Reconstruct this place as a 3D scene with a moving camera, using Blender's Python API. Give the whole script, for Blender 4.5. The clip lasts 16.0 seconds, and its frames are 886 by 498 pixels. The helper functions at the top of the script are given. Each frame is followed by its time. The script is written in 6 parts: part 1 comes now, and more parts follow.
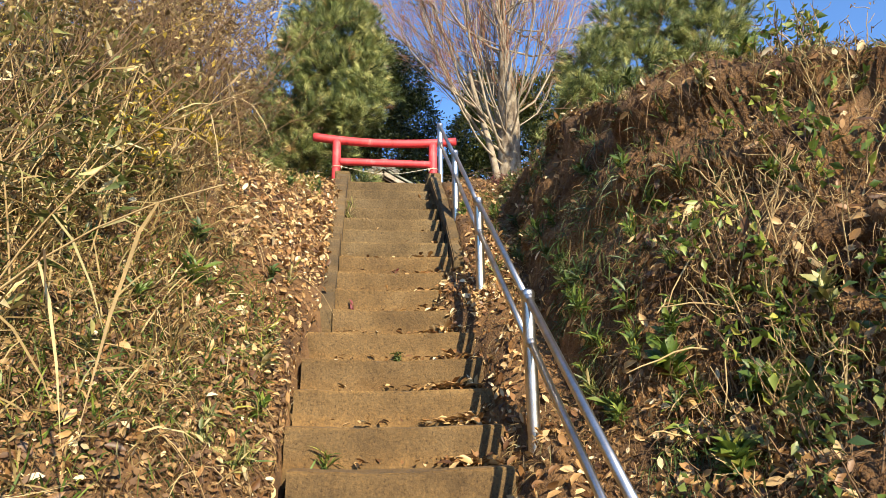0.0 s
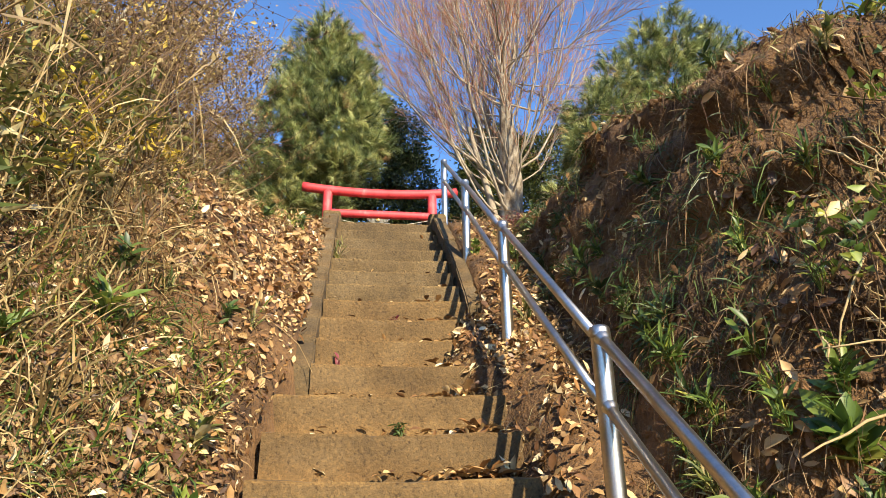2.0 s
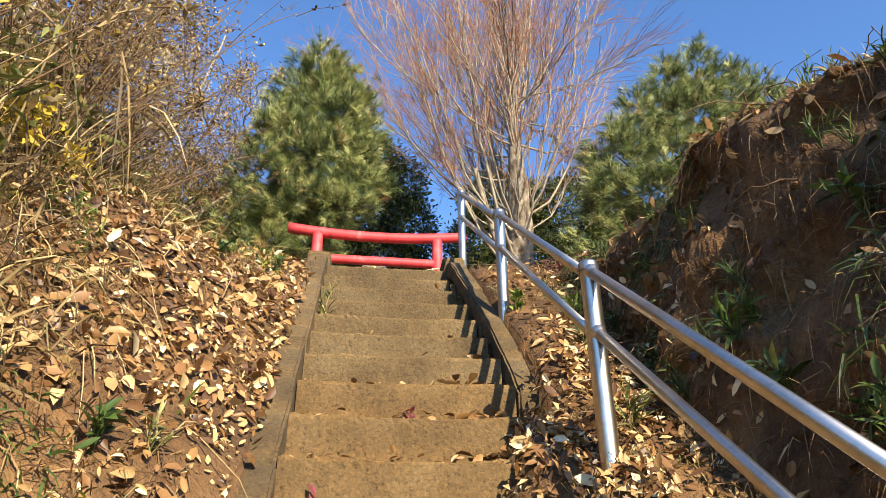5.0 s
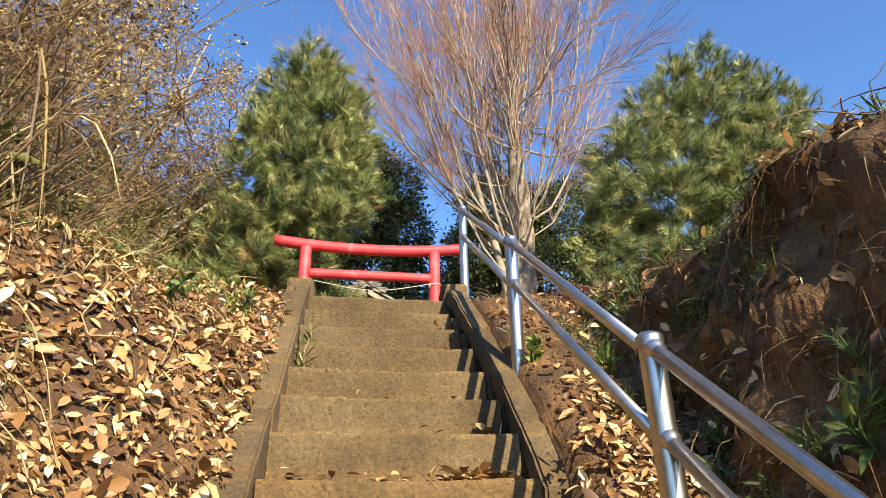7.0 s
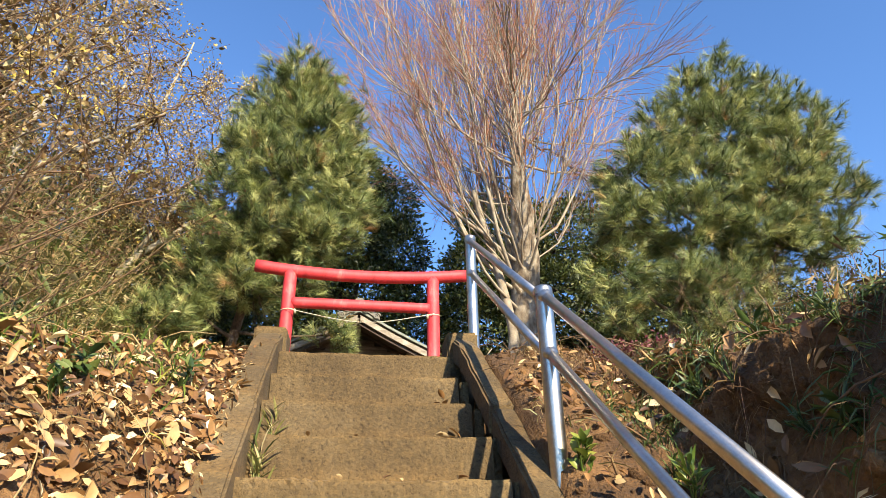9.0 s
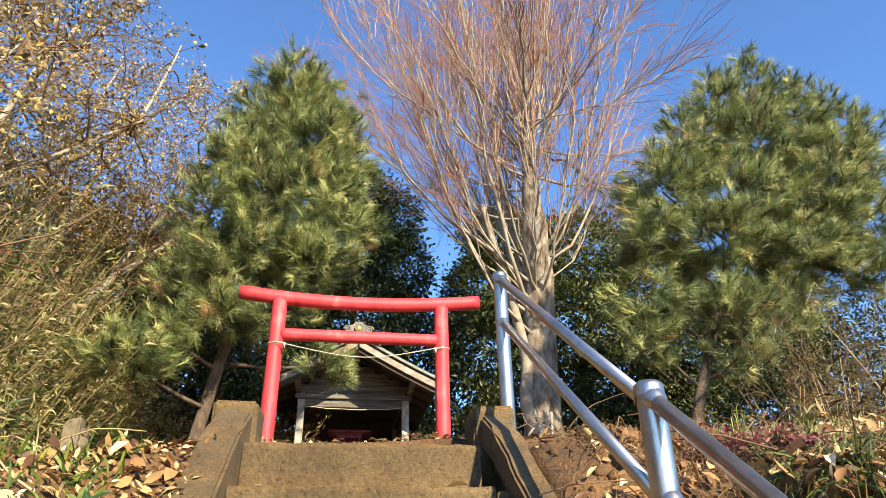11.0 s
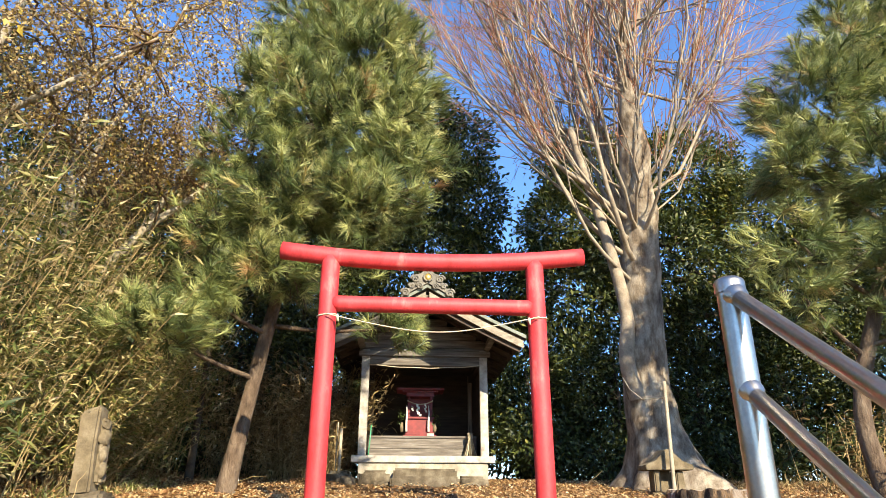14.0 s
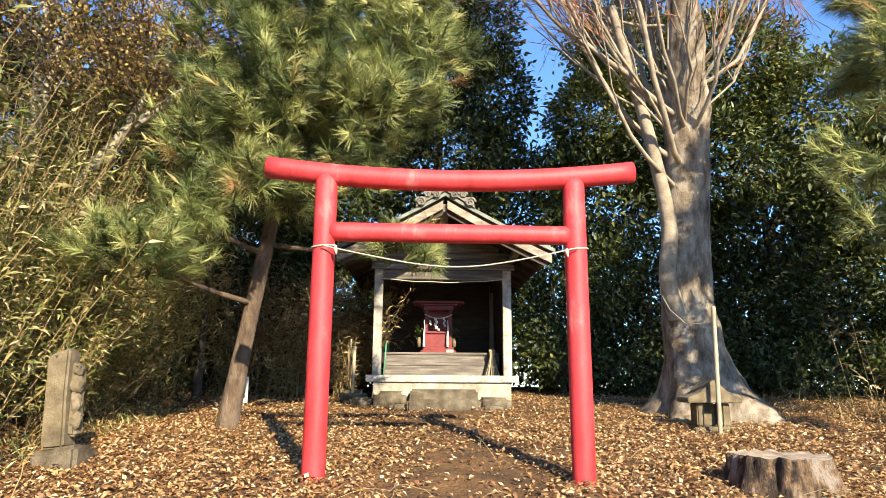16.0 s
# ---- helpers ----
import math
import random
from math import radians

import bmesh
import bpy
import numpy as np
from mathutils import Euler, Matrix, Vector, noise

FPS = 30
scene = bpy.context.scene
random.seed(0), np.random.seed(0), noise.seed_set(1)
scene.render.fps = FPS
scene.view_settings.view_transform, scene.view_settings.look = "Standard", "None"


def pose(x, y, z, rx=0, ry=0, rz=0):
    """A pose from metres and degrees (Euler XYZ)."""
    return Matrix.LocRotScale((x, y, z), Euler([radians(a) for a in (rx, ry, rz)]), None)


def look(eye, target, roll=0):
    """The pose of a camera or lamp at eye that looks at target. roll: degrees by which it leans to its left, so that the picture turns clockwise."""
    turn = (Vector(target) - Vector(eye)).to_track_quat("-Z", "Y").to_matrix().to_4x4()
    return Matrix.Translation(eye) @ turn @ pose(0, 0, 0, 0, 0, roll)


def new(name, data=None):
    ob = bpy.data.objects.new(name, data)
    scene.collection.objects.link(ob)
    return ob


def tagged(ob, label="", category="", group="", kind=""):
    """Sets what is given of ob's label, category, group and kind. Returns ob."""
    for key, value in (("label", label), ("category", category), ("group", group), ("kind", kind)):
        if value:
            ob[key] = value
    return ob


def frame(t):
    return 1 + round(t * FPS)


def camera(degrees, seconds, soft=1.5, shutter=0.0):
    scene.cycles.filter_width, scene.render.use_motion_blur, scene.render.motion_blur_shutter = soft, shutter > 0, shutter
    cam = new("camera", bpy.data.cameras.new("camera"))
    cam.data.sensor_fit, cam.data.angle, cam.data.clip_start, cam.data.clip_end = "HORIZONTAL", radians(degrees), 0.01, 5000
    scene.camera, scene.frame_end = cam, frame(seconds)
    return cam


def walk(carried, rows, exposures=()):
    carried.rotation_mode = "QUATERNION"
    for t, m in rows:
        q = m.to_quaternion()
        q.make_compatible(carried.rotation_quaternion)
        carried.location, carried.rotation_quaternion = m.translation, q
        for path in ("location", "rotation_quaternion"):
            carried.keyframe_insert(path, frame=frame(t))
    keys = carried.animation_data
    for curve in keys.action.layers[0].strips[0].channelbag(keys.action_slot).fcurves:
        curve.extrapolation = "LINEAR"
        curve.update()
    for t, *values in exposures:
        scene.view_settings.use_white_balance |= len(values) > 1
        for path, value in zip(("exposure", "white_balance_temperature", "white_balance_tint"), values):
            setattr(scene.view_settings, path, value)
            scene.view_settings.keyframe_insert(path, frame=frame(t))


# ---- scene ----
cam = camera(68.0, 16.0, 0.45)
PATH = [
    (0, (0.222, -8.41, -3.209), (0.453, -6.495, -2.682), -0.9),
    (0.5, (0.197, -8.196, -3.184), (0.431, -6.283, -2.648), -0.8),
    (1, (0.186, -7.903, -3.12), (0.423, -6.0, -2.553), -1.0),
    (1.5, (0.209, -7.513, -3.116), (0.452, -5.64, -2.458), -1.1),
    (2, (0.231, -7.127, -3.082), (0.479, -5.283, -2.35), -1.0),
    (2.5, (0.228, -6.738, -3.02), (0.477, -4.916, -2.232), -1.1),
    (3, (0.248, -6.358, -2.944), (0.499, -4.55, -2.127), -1.2),
    (3.5, (0.278, -6.098, -2.786), (0.529, -4.314, -1.918), -1.3),
    (4, (0.208, -5.877, -2.64), (0.46, -4.096, -1.767), -0.9),
    (6.5, (0.227, -5.171, -2.131), (0.499, -3.396, -1.252), -0.7),
    (7, (0.267, -4.987, -1.951), (0.543, -3.211, -1.074), -1.0),
    (7.5, (0.264, -4.816, -1.831), (0.543, -3.042, -0.95), -0.9),
    (8, (0.273, -4.638, -1.666), (0.553, -2.867, -0.78), -1.1),
    (8.5, (0.329, -4.42, -1.531), (0.614, -2.657, -0.63), -1.2),
    (9, (0.335, -4.169, -1.359), (0.623, -2.414, -0.442), -1.1),
    (11.5, (0.363, -3.04, -0.511), (0.648, -1.301, 0.434), -1.1),
    (12, (0.328, -2.764, -0.305), (0.611, -1.023, 0.638), -0.6),
    (12.5, (0.341, -2.474, -0.181), (0.618, -0.734, 0.765), -0.6),
    (13, (0.314, -2.214, 0.015), (0.545, -0.471, 0.968), -0.3),
    (13.5, (0.309, -1.955, 0.15), (0.483, -0.176, 1.048), 0.0),
    (14, (0.332, -1.702, 0.325), (0.435, 0.154, 1.062), 0.2),
    (14.5, (0.322, -1.485, 0.47), (0.373, 0.433, 1.037), 0.3),
    (15, (0.373, -1.251, 0.593), (0.409, 0.691, 1.071), 0.5),
    (15.5, (0.395, -0.974, 0.776), (0.439, 0.974, 1.227), 0.5),
    (16, (0.388, -0.738, 0.943), (0.437, 1.218, 1.356), 0.4),
]
walk(cam, [(t, look(eye, target, roll)) for t, eye, target, roll in PATH],
     exposures=[(0, 1.15), (4, 1.19), (9, 1.24), (12, 1.31), (16, 1.34)])

# ---- light ----
SUN_ELEV, SUN_AZ = 28.0, 18.5          # degrees; the light comes from behind the walker, a little from the right
sun_from = Vector((math.sin(radians(SUN_AZ)) * math.cos(radians(SUN_ELEV)),
                   -math.cos(radians(SUN_AZ)) * math.cos(radians(SUN_ELEV)), math.sin(radians(SUN_ELEV))))
world = bpy.data.worlds.new("sky")
scene.world = world
world.use_nodes = True
wn = world.node_tree.nodes
wl = world.node_tree.links
sky = wn.new("ShaderNodeTexSky")
sky.sky_type = "NISHITA"
sky.sun_disc = False
sky.sun_elevation = radians(SUN_ELEV)
sky.sun_rotation = radians(180 - SUN_AZ)
sky.air_density, sky.dust_density, sky.ozone_density = 1.0, 0.0, 7.5
wl.new(sky.outputs[0], wn["Background"].inputs[0])
wn["Background"].inputs[1].default_value = 0.135
sun = new("sun", bpy.data.lights.new("sun", "SUN"))
sun.data.energy, sun.data.angle, sun.data.color = 5.0, radians(0.55), (1.0, 0.845, 0.61)
sun.matrix_world = look(sun_from * 60, (0, 0, 0))

# ---- materials ----
STEP_H, STEP_D = 0.2205, 0.30              # rise and tread of the steps
TOP_Y, TOP_Z = -0.36, -0.10                # edge of the top step
RNG = np.random.default_rng(7)


def lin(c):
    return (c[0], c[1], c[2], 1.0)


def nodes_of(name):
    m = bpy.data.materials.new(name)
    m.use_nodes = True
    return m, m.node_tree.nodes, m.node_tree.links, m.node_tree.nodes["Principled BSDF"]


def add_ramp(n, stops):
    r = n.new("ShaderNodeValToRGB")
    while len(r.color_ramp.elements) < len(stops):
        r.color_ramp.elements.new(0.5)
    for e, (p, c) in zip(r.color_ramp.elements, stops):
        e.position, e.color = p, lin(c)
    return r


def add_noise(n, l, scale, detail=6, rough=0.6, stretch=None):
    tc = n.new("ShaderNodeTexCoord")
    t = n.new("ShaderNodeTexNoise")
    t.inputs["Scale"].default_value, t.inputs["Detail"].default_value, t.inputs["Roughness"].default_value = scale, detail, rough
    if stretch:
        mp = n.new("ShaderNodeMapping")
        mp.inputs["Scale"].default_value = stretch
        l.new(tc.outputs["Object"], mp.inputs["Vector"])
        l.new(mp.outputs[0], t.inputs["Vector"])
    else:
        l.new(tc.outputs["Object"], t.inputs["Vector"])
    return t


def mix_col(n, l, fac, a, b, kind="MIX", amount=None):
    m = n.new("ShaderNodeMix")
    m.data_type, m.blend_type = "RGBA", kind
    if fac is None:
        m.inputs[0].default_value = amount
    else:
        l.new(fac, m.inputs[0])
    l.new(a, m.inputs[6])
    l.new(b, m.inputs[7])
    return m.outputs[2]


def surface(name, stops, scale=6, fine=60, rough=0.85, bump=0.4, metal=0.0, stretch=None, depth=0.01, random_value=0.0, fine_amt=0.5):
    """A solid surface: broad stains and fine grain, with relief."""
    m, n, l, p = nodes_of(name)
    broad = add_noise(n, l, scale, 6, 0.6, stretch)
    r = add_ramp(n, stops)
    l.new(broad.outputs["Fac"], r.inputs[0])
    grain = add_noise(n, l, fine, 4, 0.7, stretch)
    g = add_ramp(n, [(0.3, (0.55, 0.55, 0.55)), (0.7, (1.25, 1.25, 1.25))])
    l.new(grain.outputs["Fac"], g.inputs[0])
    col = mix_col(n, l, None, r.outputs[0], g.outputs[0], "MULTIPLY", fine_amt)
    if random_value:
        oi = n.new("ShaderNodeObjectInfo")
        rr = add_ramp(n, [(0.0, (1 - random_value,) * 3), (1.0, (1 + random_value,) * 3)])
        l.new(oi.outputs["Random"], rr.inputs[0])
        col = mix_col(n, l, None, col, rr.outputs[0], "MULTIPLY", 1.0)
    l.new(col, p.inputs["Base Color"])
    p.inputs["Roughness"].default_value, p.inputs["Metallic"].default_value = rough, metal
    add = n.new("ShaderNodeMath")
    add.operation = "ADD"
    l.new(broad.outputs["Fac"], add.inputs[0])
    l.new(grain.outputs["Fac"], add.inputs[1])
    b = n.new("ShaderNodeBump")
    b.inputs["Strength"].default_value, b.inputs["Distance"].default_value = bump, depth
    l.new(add.outputs[0], b.inputs["Height"])
    l.new(b.outputs[0], p.inputs["Normal"])
    return m


def concrete(name, stops, random_value):
    """Rough-cast concrete: pebbly aggregate, dark pits, and steps worn pale at the nosing and stained below it."""
    m, n, l, p = nodes_of(name)
    broad = add_noise(n, l, 2.4, 7, 0.65)
    r = add_ramp(n, stops)
    l.new(broad.outputs["Fac"], r.inputs[0])
    tc = n.new("ShaderNodeTexCoord")
    vor = n.new("ShaderNodeTexVoronoi")
    vor.inputs["Scale"].default_value = 85
    l.new(tc.outputs["Object"], vor.inputs["Vector"])
    peb = add_ramp(n, [(0.05, (0.80, 0.80, 0.80)), (0.5, (1.0, 1.0, 1.0)), (0.95, (1.45, 1.40, 1.30))])
    bw = n.new("ShaderNodeRGBToBW")
    l.new(vor.outputs["Color"], bw.inputs[0])
    l.new(bw.outputs[0], peb.inputs[0])
    col = mix_col(n, l, None, r.outputs[0], peb.outputs[0], "MULTIPLY", 0.75)
    pits = add_noise(n, l, 55, 4, 0.7)
    pr = add_ramp(n, [(0.33, (0.35, 0.32, 0.30)), (0.43, (1.0, 1.0, 1.0)), (0.68, (1.2, 1.2, 1.18))])
    l.new(pits.outputs["Fac"], pr.inputs[0])
    col = mix_col(n, l, None, col, pr.outputs[0], "MULTIPLY", 0.85)
    # wear that follows the height of each step
    sep = n.new("ShaderNodeSeparateXYZ")
    l.new(tc.outputs["Object"], sep.inputs[0])
    warp = n.new("ShaderNodeMath")
    warp.operation = "MULTIPLY_ADD"
    warp.inputs[1].default_value = 0.035
    l.new(broad.outputs["Fac"], warp.inputs[0])
    l.new(sep.outputs[2], warp.inputs[2])
    sub = n.new("ShaderNodeMath")
    sub.operation = "SUBTRACT"
    sub.inputs[1].default_value = TOP_Z + 0.0175
    l.new(warp.outputs[0], sub.inputs[0])
    div = n.new("ShaderNodeMath")
    div.operation = "DIVIDE"
    div.inputs[1].default_value = STEP_H
    l.new(sub.outputs[0], div.inputs[0])
    fr = n.new("ShaderNodeMath")
    fr.operation = "FRACT"
    l.new(div.outputs[0], fr.inputs[0])
    band = add_ramp(n, [(0.0, (1.25, 1.14, 0.98)), (0.22, (1.08, 1.02, 0.94)), (0.45, (0.90, 0.90, 0.92)), (0.86, (0.92, 0.93, 0.95)), (0.93, (1.22, 1.2, 1.15)), (1.0, (1.35, 1.3, 1.22))])
    l.new(fr.outputs[0], band.inputs[0])
    col = mix_col(n, l, None, col, band.outputs[0], "MULTIPLY", 0.8)
    oi = n.new("ShaderNodeObjectInfo")
    rr = add_ramp(n, [(0.0, (1 - random_value,) * 3), (1.0, (1 + random_value,) * 3)])
    l.new(oi.outputs["Random"], rr.inputs[0])
    col = mix_col(n, l, None, col, rr.outputs[0], "MULTIPLY", 1.0)
    l.new(col, p.inputs["Base Color"])
    p.inputs["Roughness"].default_value = 0.94
    add = n.new("ShaderNodeMath")
    add.operation = "ADD"
    l.new(pits.outputs["Fac"], add.inputs[0])
    l.new(bw.outputs[0], add.inputs[1])
    b = n.new("ShaderNodeBump")
    b.inputs["Strength"].default_value, b.inputs["Distance"].default_value = 0.9, 0.010
    l.new(add.outputs[0], b.inputs["Height"])
    l.new(b.outputs[0], p.inputs["Normal"])
    return m


def foliage(name, stops, rough=0.55, through_amt=0.25):
    """Leaves: each loose leaf takes its own colour; some light passes through."""
    m, n, l, p = nodes_of(name)
    geo = n.new("ShaderNodeNewGeometry")
    r = add_ramp(n, stops)
    l.new(geo.outputs["Random Per Island"], r.inputs[0])
    grain = add_noise(n, l, 25, 3, 0.6)
    g = add_ramp(n, [(0.3, (0.7, 0.7, 0.7)), (0.7, (1.2, 1.2, 1.2))])
    l.new(grain.outputs["Fac"], g.inputs[0])
    col = mix_col(n, l, None, r.outputs[0], g.outputs[0], "MULTIPLY", 0.7)
    l.new(col, p.inputs["Base Color"])
    p.inputs["Roughness"].default_value = rough
    tr = n.new("ShaderNodeBsdfTranslucent")
    l.new(col, tr.inputs["Color"])
    mx = n.new("ShaderNodeMixShader")
    mx.inputs[0].default_value = through_amt
    l.new(p.outputs[0], mx.inputs[1])
    l.new(tr.outputs[0], mx.inputs[2])
    l.new(mx.outputs[0], n["Material Output"].inputs["Surface"])
    return m


M_SOIL = surface("brown_soil", [(0.3, (0.055, 0.029, 0.012)), (0.5, (0.145, 0.076, 0.028)), (0.7, (0.26, 0.14, 0.052))], 2.5, 40, 0.95, 1.0, depth=0.03)
M_CONC = concrete("aged_concrete", [(0.25, (0.050, 0.033, 0.014)), (0.5, (0.100, 0.067, 0.028)), (0.75, (0.150, 0.108, 0.054))], 0.16)
M_CONCD = concrete("soil_dusted_concrete", [(0.25, (0.062, 0.037, 0.013)), (0.5, (0.118, 0.073, 0.027)), (0.75, (0.170, 0.112, 0.048))], 0.12)
M_STEEL = surface("galvanised_steel", [(0.35, (0.50, 0.46, 0.40)), (0.65, (0.68, 0.63, 0.56))], 9, 90, 0.33, 0.05, metal=1.0, depth=0.002, fine_amt=0.25)
M_RED = surface("red_paint", [(0.28, (0.27, 0.018, 0.020)), (0.42, (0.50, 0.036, 0.042)), (0.58, (0.58, 0.050, 0.058)), (0.74, (0.66, 0.19, 0.17))], 4.5, 55, 0.58, 0.3, stretch=(1, 1, 0.4), depth=0.004, fine_amt=0.45)
M_WOOD = surface("weathered_wood", [(0.3, (0.13, 0.105, 0.08)), (0.5, (0.27, 0.23, 0.18)), (0.7, (0.40, 0.36, 0.30))], 4, 40, 0.85, 0.4, stretch=(6, 6, 0.5), depth=0.004, random_value=0.12)
M_WOODH = surface("weathered_boards", [(0.3, (0.07, 0.06, 0.05)), (0.5, (0.15, 0.132, 0.112)), (0.7, (0.26, 0.24, 0.21))], 4, 40, 0.85, 0.4, stretch=(0.5, 6, 6), depth=0.004, random_value=0.15)
M_PALEW = surface("pale_wood", [(0.3, (0.21, 0.19, 0.16)), (0.5, (0.38, 0.355, 0.31)), (0.7, (0.54, 0.52, 0.47))], 4, 40, 0.8, 0.3, stretch=(2, 2, 2), depth=0.003, random_value=0.08)
M_GREYW = surface("greyed_timber", [(0.3, (0.17, 0.145, 0.11)), (0.5, (0.30, 0.265, 0.21)), (0.7, (0.44, 0.40, 0.33))], 4, 40, 0.85, 0.3, stretch=(1.5, 4, 4), depth=0.003, random_value=0.1)
# Wood with the shrine's inner and eaves shade in its colour; also sign writing
M_SHADEW = surface("shade_dark_wood", [(0.3, (0.030, 0.022, 0.016)), (0.7, (0.085, 0.062, 0.045))], 4, 40, 0.85, 0.4, stretch=(0.6, 4, 4), depth=0.004, random_value=0.2)
M_PLAST = surface("cream_plaster", [(0.25, (0.20, 0.17, 0.115)), (0.5, (0.38, 0.345, 0.275)), (0.7, (0.50, 0.475, 0.41))], 5, 60, 0.9, 0.3, depth=0.004)
M_BROWNSTONE = surface("mossy_brown_stone", [(0.3, (0.05, 0.04, 0.025)), (0.5, (0.13, 0.105, 0.07)), (0.7, (0.22, 0.19, 0.135))], 6, 70, 0.95, 0.8, depth=0.015, random_value=0.1)
M_STONE = surface("weathered_stone", [(0.3, (0.085, 0.066, 0.038)), (0.52, (0.18, 0.145, 0.088)), (0.66, (0.25, 0.21, 0.14)), (0.74, (0.48, 0.45, 0.37))], 5, 70, 0.95, 0.8, depth=0.01, random_value=0.1)
M_TILE = surface("grey_roof_tile", [(0.3, (0.10, 0.095, 0.085)), (0.7, (0.24, 0.23, 0.20))], 8, 60, 0.8, 0.5, depth=0.006)
M_COPPER = surface("dulled_copper", [(0.3, (0.10, 0.12, 0.10)), (0.7, (0.24, 0.27, 0.235))], 8, 60, 0.7, 0.2, depth=0.003)
M_GOLD = surface("gilt", [(0.3, (0.5, 0.36, 0.10)), (0.7, (0.65, 0.50, 0.18))], 20, 90, 0.4, 0.1, metal=0.7)
M_ROPE = surface("straw_rope", [(0.3, (0.42, 0.36, 0.24)), (0.7, (0.66, 0.60, 0.45))], 60, 200, 0.95, 0.6, depth=0.003)
M_PAPER = surface("white_paper", [(0.3, (0.70, 0.68, 0.62)), (0.7, (0.84, 0.82, 0.78))], 20, 80, 0.9, 0.1)
M_REDWOOD = surface("red_lacquer", [(0.3, (0.12, 0.007, 0.008)), (0.7, (0.25, 0.018, 0.018))], 12, 60, 0.5, 0.1)
M_PINEBARK = surface("pine_bark", [(0.3, (0.05, 0.032, 0.02)), (0.5, (0.15, 0.105, 0.07)), (0.72, (0.26, 0.20, 0.14))], 9, 50, 0.95, 1.0, stretch=(1, 1, 0.4), depth=0.03)
M_BARK = surface("pale_bark", [(0.32, (0.075, 0.052, 0.035)), (0.46, (0.22, 0.175, 0.125)), (0.62, (0.42, 0.37, 0.29))], 4, 40, 0.95, 0.8, stretch=(1.6, 1.6, 0.7), depth=0.02)
M_LIMB = surface("pale_limb_bark", [(0.3, (0.22, 0.175, 0.125)), (0.7, (0.44, 0.38, 0.29))], 6, 40, 0.9, 0.4)
M_TWIG = surface("reddish_twigs", [(0.3, (0.23, 0.095, 0.05)), (0.7, (0.42, 0.20, 0.11))], 3, 40, 0.9, 0.1)
M_DARKBARK = surface("dark_bark", [(0.3, (0.035, 0.026, 0.02)), (0.7, (0.11, 0.085, 0.06))], 6, 40, 0.95, 0.6)
M_STALK = surface("dry_stalks", [(0.3, (0.26, 0.17, 0.07)), (0.7, (0.50, 0.38, 0.19))], 3, 50, 0.9, 0.2)
M_BSTEM = surface("brown_stems", [(0.3, (0.085, 0.050, 0.026)), (0.7, (0.22, 0.135, 0.065))], 3, 50, 0.9, 0.2)
M_BAMBOO = surface("grey_bamboo", [(0.3, (0.26, 0.22, 0.15)), (0.7, (0.46, 0.41, 0.31))], 5, 50, 0.7, 0.2)
M_STUMPTOP = surface("cut_wood", [(0.3, (0.20, 0.15, 0.10)), (0.7, (0.50, 0.42, 0.32))], 8, 60, 0.9, 0.5)
M_STUMP = surface("rotten_bark", [(0.36, (0.016, 0.010, 0.007)), (0.46, (0.06, 0.042, 0.028)), (0.53, (0.20, 0.125, 0.065)), (0.62, (0.30, 0.25, 0.20))], 8, 45, 0.95, 1.0, stretch=(1, 1, 0.45), depth=0.04)

F_DRYLEAF = foliage("fallen_leaves", [(0.0, (0.07, 0.032, 0.013)), (0.2, (0.16, 0.076, 0.026)), (0.45, (0.29, 0.152, 0.053)), (0.7, (0.43, 0.265, 0.105)), (0.9, (0.60, 0.43, 0.205)), (1.0, (0.78, 0.67, 0.43))], 0.5, 0.12)
F_PLATLEAF = foliage("small_fallen_leaves", [(0.0, (0.13, 0.055, 0.022)), (0.25, (0.29, 0.145, 0.058)), (0.55, (0.46, 0.28, 0.12)), (0.88, (0.62, 0.45, 0.235)), (1.0, (0.80, 0.70, 0.46))], 0.55, 0.22)
F_PINE = foliage("pine_needles", [(0.0, (0.05, 0.075, 0.024)), (0.35, (0.14, 0.185, 0.058)), (0.7, (0.33, 0.37, 0.125)), (0.96, (0.52, 0.53, 0.21)), (1.0, (0.40, 0.24, 0.10))], 0.45, 0.22)
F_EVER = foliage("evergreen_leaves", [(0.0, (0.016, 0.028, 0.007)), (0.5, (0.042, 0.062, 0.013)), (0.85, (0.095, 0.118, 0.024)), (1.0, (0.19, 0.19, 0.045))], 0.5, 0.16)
# Lighter olive copy of F_EVER; sunlight on the crown is in its colour
F_EVERLIT = foliage("sun_toned_evergreen_leaves", [(0.0, (0.03, 0.05, 0.011)), (0.6, (0.09, 0.115, 0.022)), (1.0, (0.25, 0.23, 0.05))], 0.4, 0.2)
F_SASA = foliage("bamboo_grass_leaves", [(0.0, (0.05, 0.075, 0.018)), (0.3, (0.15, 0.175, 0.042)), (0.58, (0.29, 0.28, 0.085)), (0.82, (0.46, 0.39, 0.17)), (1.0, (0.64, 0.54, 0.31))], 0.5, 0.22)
# Greener copy of F_SASA, darkened to put the thicket's shade in its colour
F_SASASHADE = foliage("shaded_bamboo_leaves", [(0.0, (0.03, 0.05, 0.012)), (0.4, (0.085, 0.115, 0.026)), (0.75, (0.19, 0.20, 0.05)), (1.0, (0.42, 0.36, 0.15))], 0.5, 0.18)
F_TAN = foliage("tan_bamboo_leaves", [(0.0, (0.16, 0.11, 0.045)), (0.5, (0.40, 0.30, 0.14)), (1.0, (0.62, 0.50, 0.27))], 0.6, 0.25)
